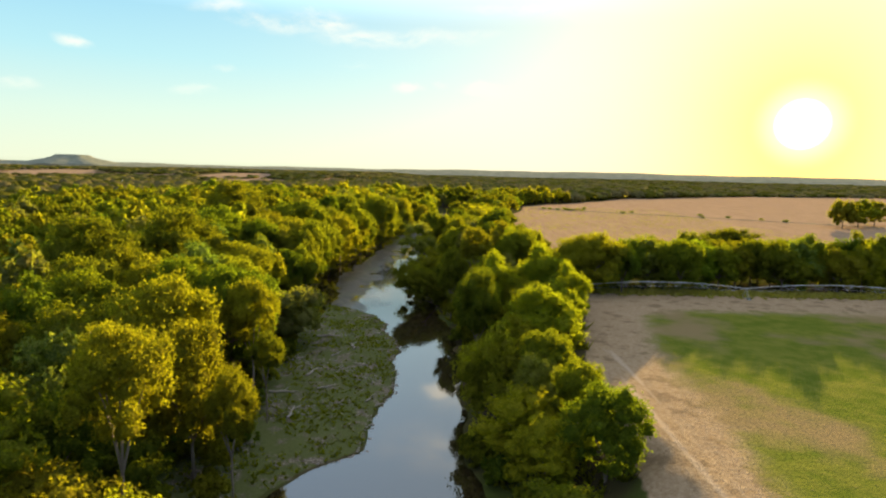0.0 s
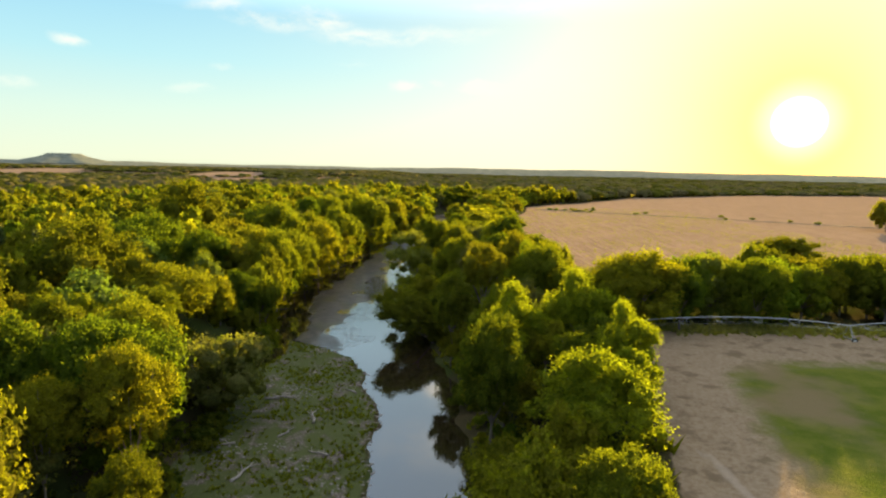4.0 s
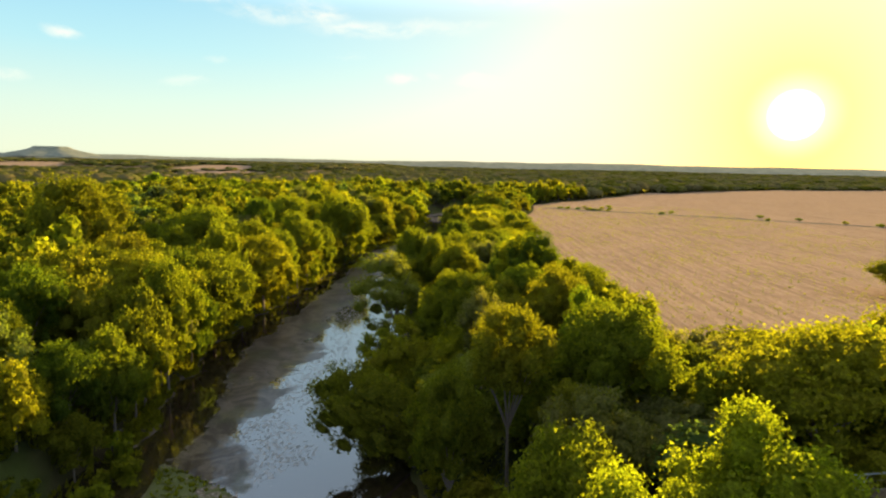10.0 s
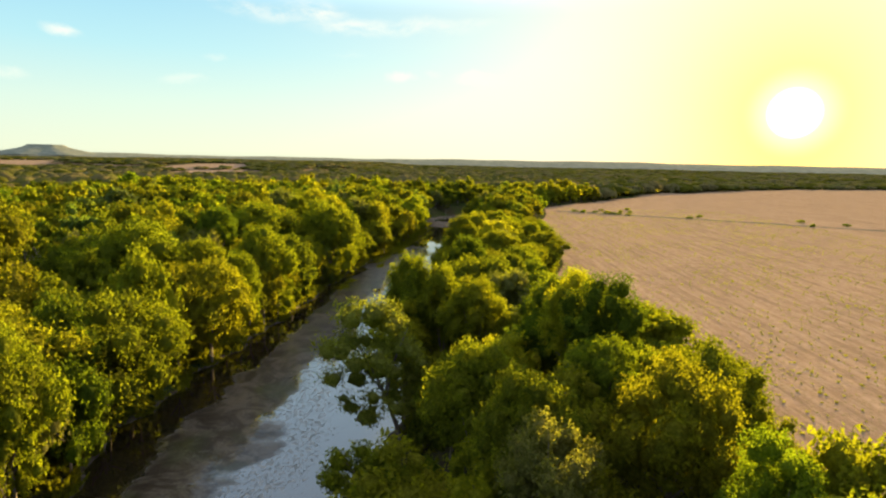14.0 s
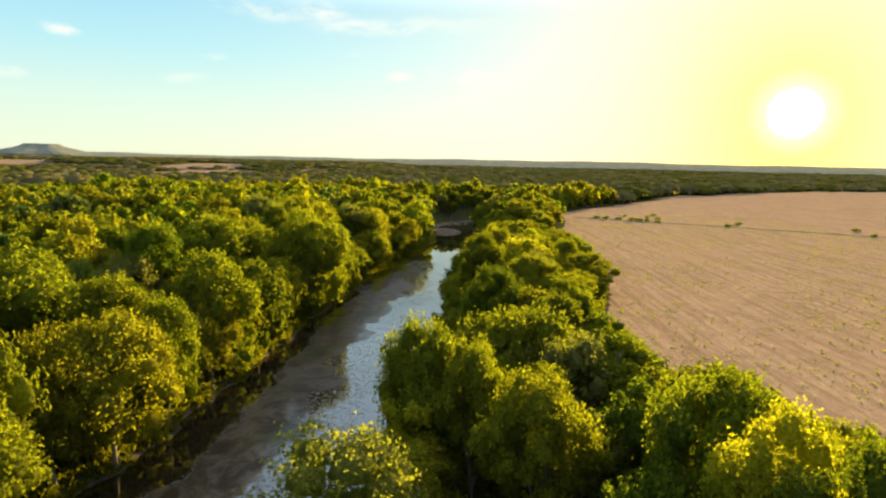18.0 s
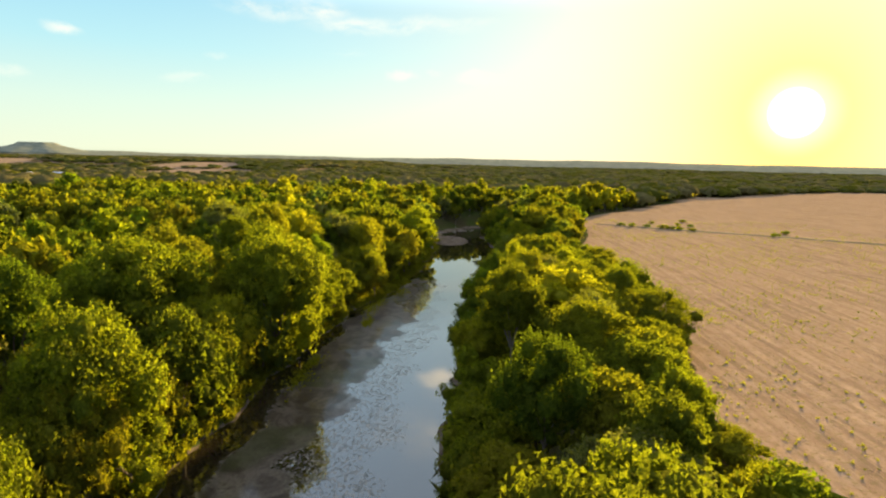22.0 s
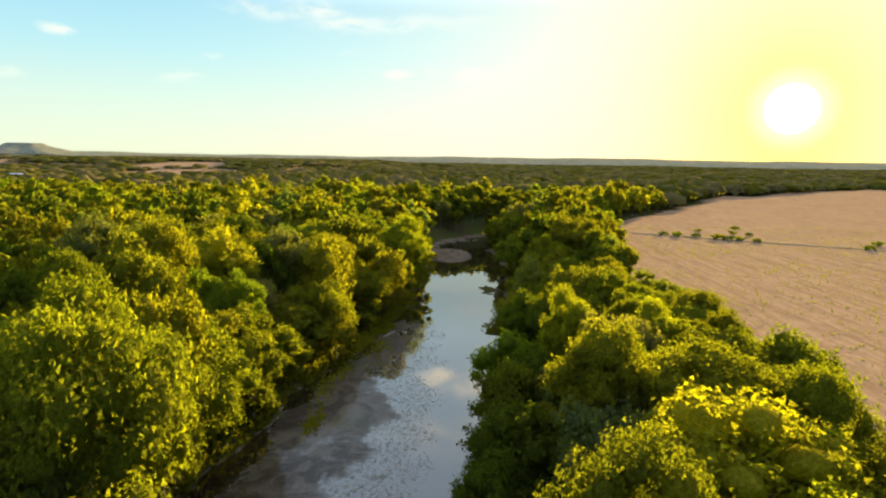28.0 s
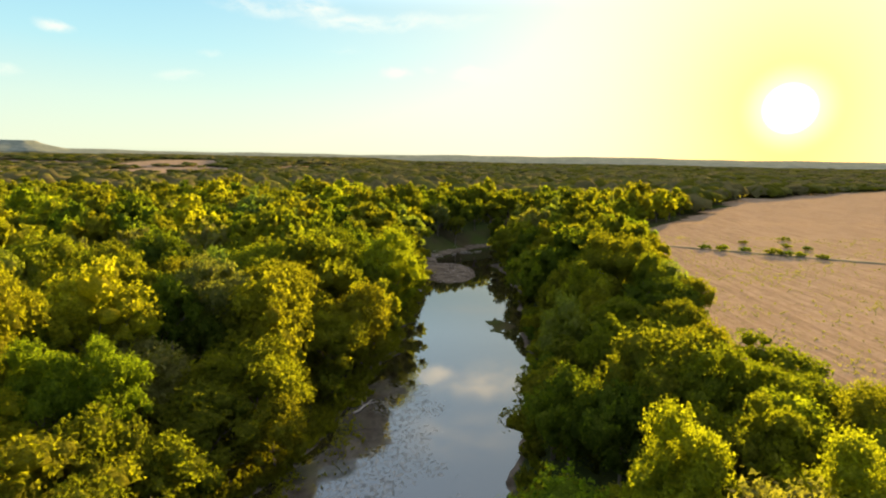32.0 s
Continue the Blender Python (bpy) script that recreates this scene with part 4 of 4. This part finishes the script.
def sow_weeds():
    g = np.random.RandomState(31)
    x, y = g.uniform(30, 230, 38000), g.uniform(222, 640, 38000)
    ok = (in_field(x, y) > 1.5) & (waves(x, y, 11, 8) + g.normal(0, 0.5, 38000) > 0.45)
    x, y = x[ok][:9000], y[ok][:9000]
    blades("field_weeds", "scattered yellowish weeds over the dry field", np.stack([x, y, g.uniform(0.5, 1.5, len(x))], 1), 0.28, STRAW, 32)
    x, y = g.uniform(34, 230, 9000), g.uniform(222, 600, 9000)
    ok = (in_field(x, y) > 3) & (waves(x, y, 19, 5) + g.normal(0, 0.4, 9000) > 0.25)
    x, y = x[ok][:4600], y[ok][:4600]
    blades("field_tufts", "pale yellow-green weed tufts dotted over the dry field", np.stack([x, y, g.uniform(0.5, 1.5, len(x))], 1), 0.30, STRAW, 36, 14)
    x, y = g.uniform(-44, -6, 9000), g.uniform(66, 200, 9000)
    d = left_bank(y) - x
    ok = (d > 0.6) & (d < np.interp(y, FLAT_Y, FLAT_X) + 4) & (waves(x, y, 6, 9) + g.normal(0, 0.35, 9000) > 0.05)
    blades("bar_weeds", "rank green weeds over the gravel bar", np.stack([x[ok], y[ok], g.uniform(0.6, 1.6, ok.sum())], 1), 0.36, ELM, 33)
    mats = []
    for cx, cy, wide, long in ((-32.5, 378, 1.3, 3.5), (-31.5, 390, 0.9, 2.5), (-24, 440, 1.3, 5.0), (-22, 449, 1.0, 3.5), (-16, 464, 1.6, 6.0), (-23, 424, 0.8, 2.5)):
        mats.append(np.stack([g.normal(cx, wide, 260), g.normal(cy, long, 260), g.uniform(0.4, 1.2, 260)], 1))
    blades("weed_mats", "bright green weed mats in the shallows by the west bank", np.concatenate(mats), 0.34, ELM, 38, 7, least=0.0)
    y = g.uniform(205, 600, 9000)
    x = left_bank(y) - np.abs(g.normal(0, 6.0, 9000)) - 0.3
    extra = (np.abs(y - 455) < 22)
    ok = extra | (g.uniform(0, 1, 9000) < 0.7)
    blades("bank_grass", "long grass along the river bank", np.stack([x[ok], y[ok], g.uniform(0.7, 1.7, ok.sum())], 1), 0.75, OAK, 34, category="grass")
    x, y = g.uniform(-95, 62, 16000), g.uniform(30, 600, 16000)
    dl, dr = left_bank(y) - x, x - right_bank(y)
    ok = ((dl > np.interp(y, FLAT_Y, FLAT_X) + 3) | (dr > 1.5)) & (in_field(x, y) < -1.5) & (waves(x, y, 9, 14) > -0.5) & (bank_path(x, y) < 0.2)
    blades("undergrowth", "dense shaded undergrowth beneath the riverside trees", np.stack([x[ok], y[ok], g.uniform(0.5, 1.5, ok.sum())], 1), 1.5, OAK, 37, 8, category="undergrowth")
    x = g.uniform(46, 230, 3000)
    y = 181 + g.normal(0, 2.2, 3000)
    blades("margin_grass", "dry straw-coloured grass along the field margin", np.stack([x, y, g.uniform(0.6, 1.4, 3000)], 1), 0.8, STRAW, 35, category="grass")


sow_weeds()


def ditch():
    """A low grassy balk across the upper field."""
    verts, faces = [], []
    rng = random.Random(4)
    line = [(92, 607), (118, 591), (146, 575), (185, 553), (231, 523), (285, 489), (360, 440)]
    n = 90
    xs, ys = [p[0] for p in line], [p[1] for p in line]
    for i in range(n + 1):
        x = 92 + (360 - 92) * i / n
        y = float(np.interp(x, xs, ys))
        w, h = rng.uniform(1.0, 1.9), rng.uniform(0.3, 0.6)
        z = float(ground_z(x, y))
        for k, up in ((-1, -0.1), (-0.5, 0.7), (0, 1), (0.5, 0.6), (1, -0.1)):
            verts.append((x + 0.5 * k * w, y + 0.85 * k * w, z + up * h))
    for i in range(n):
        for k in range(4):
            b = 5 * i + k
            faces.append((b, b + 5, b + 6, b + 1))
    m = plain_material("balk_grass", (0.085, 0.068, 0.028), 0.95, 0.0, 0.5, 0.8)
    tagged(new("field_balk", mesh_from("field_balk", verts, faces, [m], True)), "low dark grassy balk across the dry field", "ground", kind="structure")


ditch()


# ---- driftwood, stones, dead trees ----
def driftwood(rng, length, thick, label):
    root = tagged(new("driftwood_log"), label, "log", "driftwood")
    pts = [Vector((-length / 2 + length * i / 4, rng.uniform(-0.06, 0.06) * length, thick * rng.uniform(0.7, 1.3))) for i in range(5)]
    verts, faces = [], []
    for i in range(4):
        tube(verts, faces, pts[i], pts[i + 1], thick * (1 - 0.17 * i), thick * (0.83 - 0.17 * i), 7)
    part("trunk", mesh_from("trunk", verts, faces, [DEADWOOD]), None, root)
    for i in (1, 2, 3):
        verts, faces = [], []
        sgn = rng.choice((1, -1))
        tip = pts[i] + Vector((rng.uniform(0.1, 0.3) * length, sgn * rng.uniform(0.12, 0.3) * length, thick * rng.uniform(0.3, 2.5)))
        tube(verts, faces, pts[i], tip, thick * 0.45, thick * 0.12, 5)
        part("branch", mesh_from("branch", verts, faces, [DEADWOOD]), None, root)
    return root


log_rng = random.Random(8)
LOGS = [driftwood(log_rng, 4.2, 0.2, "bleached driftwood log lying on the gravel bar"),
        driftwood(log_rng, 6.0, 0.26, "long forked driftwood trunk stranded on the bank")]
LOG_BED = Sown(LOGS)
for n, (x, y, turn) in enumerate([(-22, 122, 30), (-27, 131, 80), (-17, 138, 150), (-30, 118, 10), (-24, 145, 60), (-21, 152, 110), (-33, 139, 200), (-26, 108, 95), (-16, 166, 130),
                                  (-29, 160, 20), (-12, 117, 70), (0, 640, 20), (8, 646, 60), (14, 652, 10), (-6, 575, 80), (-6, 566, 100), (20, 655, 40), (-14, 475, 70), (-30, 452, 45)]):
    LOG_BED.put(n % 2, pose(x, y, max(0.0, float(ground_z(x, y))) + 0.02, 0, 0, turn))


def stones():
    g = np.random.RandomState(41)
    x, y = g.uniform(-42, -6, 5000), g.uniform(88, 198, 5000)
    d = left_bank(y) - x
    ok = (d > -0.6) & (d < np.interp(y, FLAT_Y, FLAT_X)) & ((waves(x, y, 7, 11) > 0.45) | (d < 1.2))
    bx, by = g.uniform(-8, 20, 700), g.uniform(560, 660, 700)
    bz = ground_z(bx, by)
    far = (bz > 0.02) & (bz < 2.0)
    x, y = np.concatenate([x[ok], bx[far]]), np.concatenate([y[ok], by[far]])
    n = len(x)
    sv, sf = ICO0
    size = g.uniform(0.10, 0.34, (n, 1, 1)) * g.uniform(0.6, 1.2, (n, len(sv), 1)) * np.array([1.2, 1.0, 0.6])
    co = sv[None] * size + np.stack([x, y, np.maximum(ground_z(x, y), -0.05)], 1)[:, None]
    fc = (sf[None] + (np.arange(n) * len(sv))[:, None, None]).reshape(-1, 3)
    tagged(new("river_stones", triangles("river_stones", co.reshape(-1, 3), fc, STONE)), "loose grey-brown stones on the river bars", "stones", kind="stuff")


stones()


def dead_tree(seed, height):
    rng = random.Random(seed)
    root = tagged(new("dead_tree"), "bare grey dead tree with fine twigs", "tree", "bare trees")
    verts, faces = [], []
    tube(verts, faces, (0, 0, -1), (0.2, 0.1, 0.45 * height), 0.24, 0.16)
    part("trunk", mesh_from("trunk", verts, faces, [DEADWOOD]), None, root)

    def grow(verts, faces, p, way, length, thick, depth):
        tip = p + way * length
        tube(verts, faces, p, tip, thick, thick * 0.55, 4)
        if depth:
            for _ in range(3):
                turn = (way + Vector((rng.uniform(-0.7, 0.7), rng.uniform(-0.7, 0.7), rng.uniform(-0.1, 0.5)))).normalized()
                grow(verts, faces, p + way * length * rng.uniform(0.55, 1.0), turn, length * rng.uniform(0.5, 0.75), thick * 0.55, depth - 1)
    for i in range(7):
        a = 0.9 * i
        verts, faces = [], []
        grow(verts, faces, Vector((0.2, 0.1, height * rng.uniform(0.25, 0.45))), Vector((0.75 * math.cos(a), 0.75 * math.sin(a), 0.9)).normalized(), 0.36 * height, 0.10, 3)
        part("branch", mesh_from("branch", verts, faces, [DEADWOOD]), None, root)
    return root


DEAD = Sown([dead_tree(61, 13.0)])
for x, y, k in [(-99, 313, 1.0), (-94, 318, 0.9), (21, 290, 0.8), (-104, 306, 0.85), (-60, 428, 0.8), (26, 134, 0.75)]:
    DEAD.put(0, pose(x, y, float(ground_z(x, y)), 0, 0, 70 * k * x) @ Matrix.Diagonal((k, k, k, 1)))


# ---- irrigation pivot on the near field ----
def bent_tube(verts, faces, points, r, sides=6):
    """One tube through all the points, with shared rings at the bends."""
    base = len(verts)
    for n, p in enumerate(points):
        way = (points[min(n + 1, len(points) - 1)] - points[max(n - 1, 0)]).normalized()
        q = way.to_track_quat("Z", "Y")
        for i in range(sides):
            w = 2 * math.pi * i / sides
            verts.append(tuple(p + q @ Vector((r * math.cos(w), r * math.sin(w), 0))))
    for n in range(len(points) - 1):
        for i in range(sides):
            j = (i + 1) % sides
            a, b = base + n * sides, base + (n + 1) * sides
            faces.append((a + i, a + j, b + j, b + i))


def box(verts, faces, a, b, thick):
    tube(verts, faces, a, b, thick, thick, 4)


def irrigation_pivot():
    root = tagged(new("irrigation_pivot"), "long galvanised centre-pivot irrigation line on wheeled towers", "irrigation machine")
    root.location = (94, 175, FIELD_Z - 0.5)
    towers = [-50.0, 0.0, 52.0, 104.0]

    def place(x, y, z):
        return Vector((x, y, z))

    def made(name, verts, faces, mat, parent=root, label=""):
        return part(name, mesh_from(name, verts, faces, [mat]), None, parent, label)
    for a, b in zip(towers, towers[1:]):
        def line(u):
            return place(a + (b - a) * u, 0, 3.6 + 1.5 * 4 * u * (1 - u))
        verts, faces = [], []
        bent_tube(verts, faces, [line(i / 20) for i in range(21)], 0.085, 8)
        made("span_pipe", verts, faces, GALVANISED)
        for side in (-0.75, 0.75):
            verts, faces = [], []
            low = [line((i + 0.5) / 6) + Vector((0, side, -1.25)) for i in range(6)]
            pts = [line(0.01)] + low + [line(0.99)]
            bent_tube(verts, faces, pts, 0.011, 4)
            made("truss_rod", verts, faces, GALVANISED)
            for i, p in enumerate(low):
                verts, faces = [], []
                box(verts, faces, line((i + 0.3) / 6), p, 0.022)
                box(verts, faces, line((i + 0.7) / 6), p, 0.022)
                if side > 0:
                    box(verts, faces, p, p - Vector((0, 1.5, 0)), 0.022)
                made("truss_brace", verts, faces, GALVANISED)
        for i in range(12):
            verts, faces = [], []
            top = line((i + 0.5) / 12)
            tube(verts, faces, top, (top.x, 0, 1.6), 0.02, 0.02, 4)
            tube(verts, faces, (top.x, 0, 1.6), (top.x, 0, 1.42), 0.06, 0.04, 6)
            made("sprinkler_drop", verts, faces, RUBBER)
    for x in towers:
        for dx, dy in ((-0.3, -1.9), (-0.3, 1.9), (0.3, -1.9), (0.3, 1.9)):
            verts, faces = [], []
            box(verts, faces, (x, 0.1 * dy, 3.6), (x + dx, dy, 0.75), 0.05)
            made("tower_leg", verts, faces, GALVANISED)
        verts, faces = [], []
        box(verts, faces, (x, -2.1, 0.75), (x, 2.1, 0.75), 0.09)
        made("base_beam", verts, faces, GALVANISED)
        for y in (-2.1, 2.1):
            verts, faces = [], []
            for r0, r1, w0, w1 in ((0.62, 0.62, -0.16, 0.16), (0.62, 0.42, 0.16, 0.13), (0.62, 0.42, -0.16, -0.13)):
                base = len(verts)
                for i in range(16):
                    t = 2 * math.pi * i / 16
                    verts.append((x + r0 * math.cos(t), y + w0, 0.62 + r0 * math.sin(t)))
                    verts.append((x + r1 * math.cos(t), y + w1, 0.62 + r1 * math.sin(t)))
                for i in range(16):
                    p, q = base + 2 * i, base + 2 * ((i + 1) % 16)
                    faces.append((p, q, q + 1, p + 1))
            tyre = made("wheel", verts, faces, RUBBER)
            verts, faces = [], []
            tube(verts, faces, (x, y - 0.1, 0.62), (x, y + 0.1, 0.62), 0.42, 0.42, 14)
            for sgn in (-0.1, 0.1):
                b = len(verts)
                verts.extend([(x + 0.42 * math.cos(2 * math.pi * i / 14), y + sgn, 0.62 + 0.42 * math.sin(2 * math.pi * i / 14)) for i in range(14)])
                faces.append(tuple(range(b, b + 14)))
            made("rim", verts, faces, GALVANISED, tyre)


irrigation_pivot()


# ---- far farm buildings ----
def farmhouse(x, y, turn, long, wide):
    root = tagged(new("farmhouse"), "pale farmhouse with a grey sheet roof among distant trees", "house", "farm buildings")
    root.matrix_basis = pose(x, y, float(ground_z(x, y)), 0, 0, turn)
    eave, ridge = 3.2, 5.4
    l, w = long / 2, wide / 2
    for name, a, b in (("wall", (-l, -w), (l, -w)), ("wall", (l, -w), (l, w)), ("wall", (l, w), (-l, w)), ("wall", (-l, w), (-l, -w))):
        way = (Vector(b) - Vector(a)).normalized()
        inn = Vector((-way.y, way.x)) * 0.25
        q = [Vector(a), Vector(b), Vector(b) + inn, Vector(a) + inn]
        verts = [(p.x, p.y, -1.0) for p in q] + [(p.x, p.y, eave) for p in q]
        faces = [(0, 1, 5, 4), (1, 2, 6, 5), (2, 3, 7, 6), (3, 0, 4, 7), (4, 5, 6, 7)]
        part(name, mesh_from(name, verts, faces, [WALL_PAINT]), None, root)
    for sgn in (-1, 1):
        verts = [(-l - 0.5, sgn * (w + 0.6), eave - 0.2), (l + 0.5, sgn * (w + 0.6), eave - 0.2), (l + 0.5, 0, ridge), (-l - 0.5, 0, ridge)]
        verts += [(p[0], p[1], p[2] + 0.15) for p in verts]
        faces = [(0, 1, 2, 3), (4, 5, 6, 7), (0, 1, 5, 4), (1, 2, 6, 5), (2, 3, 7, 6), (3, 0, 4, 7)]
        part("roof", mesh_from("roof", verts, faces, [ROOF_METAL]), None, root)
    for k in (-0.55, -0.1, 0.5):
        cx = k * l * 1.4
        verts = [(cx - 0.6, -w - 0.03, 1.0), (cx + 0.6, -w - 0.03, 1.0), (cx + 0.6, -w - 0.03, 2.3), (cx - 0.6, -w - 0.03, 2.3)]
        verts += [(p[0], p[1] + 0.02, p[2]) for p in verts]
        faces = [(0, 1, 2, 3), (4, 5, 6, 7), (0, 1, 5, 4), (1, 2, 6, 5), (2, 3, 7, 6), (3, 0, 4, 7)]
        part("window", mesh_from("window", verts, faces, [DARK_GLASS]), None, root)


for x, y, turn, long, wide in [(-455, 650, 25, 22, 9), (-520, 1078, 10, 20, 9), (-545, 1068, 75, 14, 8), (-610, 1205, 20, 24, 10), (-640, 1190, 100, 14, 8)]:
    farmhouse(x, y, turn, long, wide)
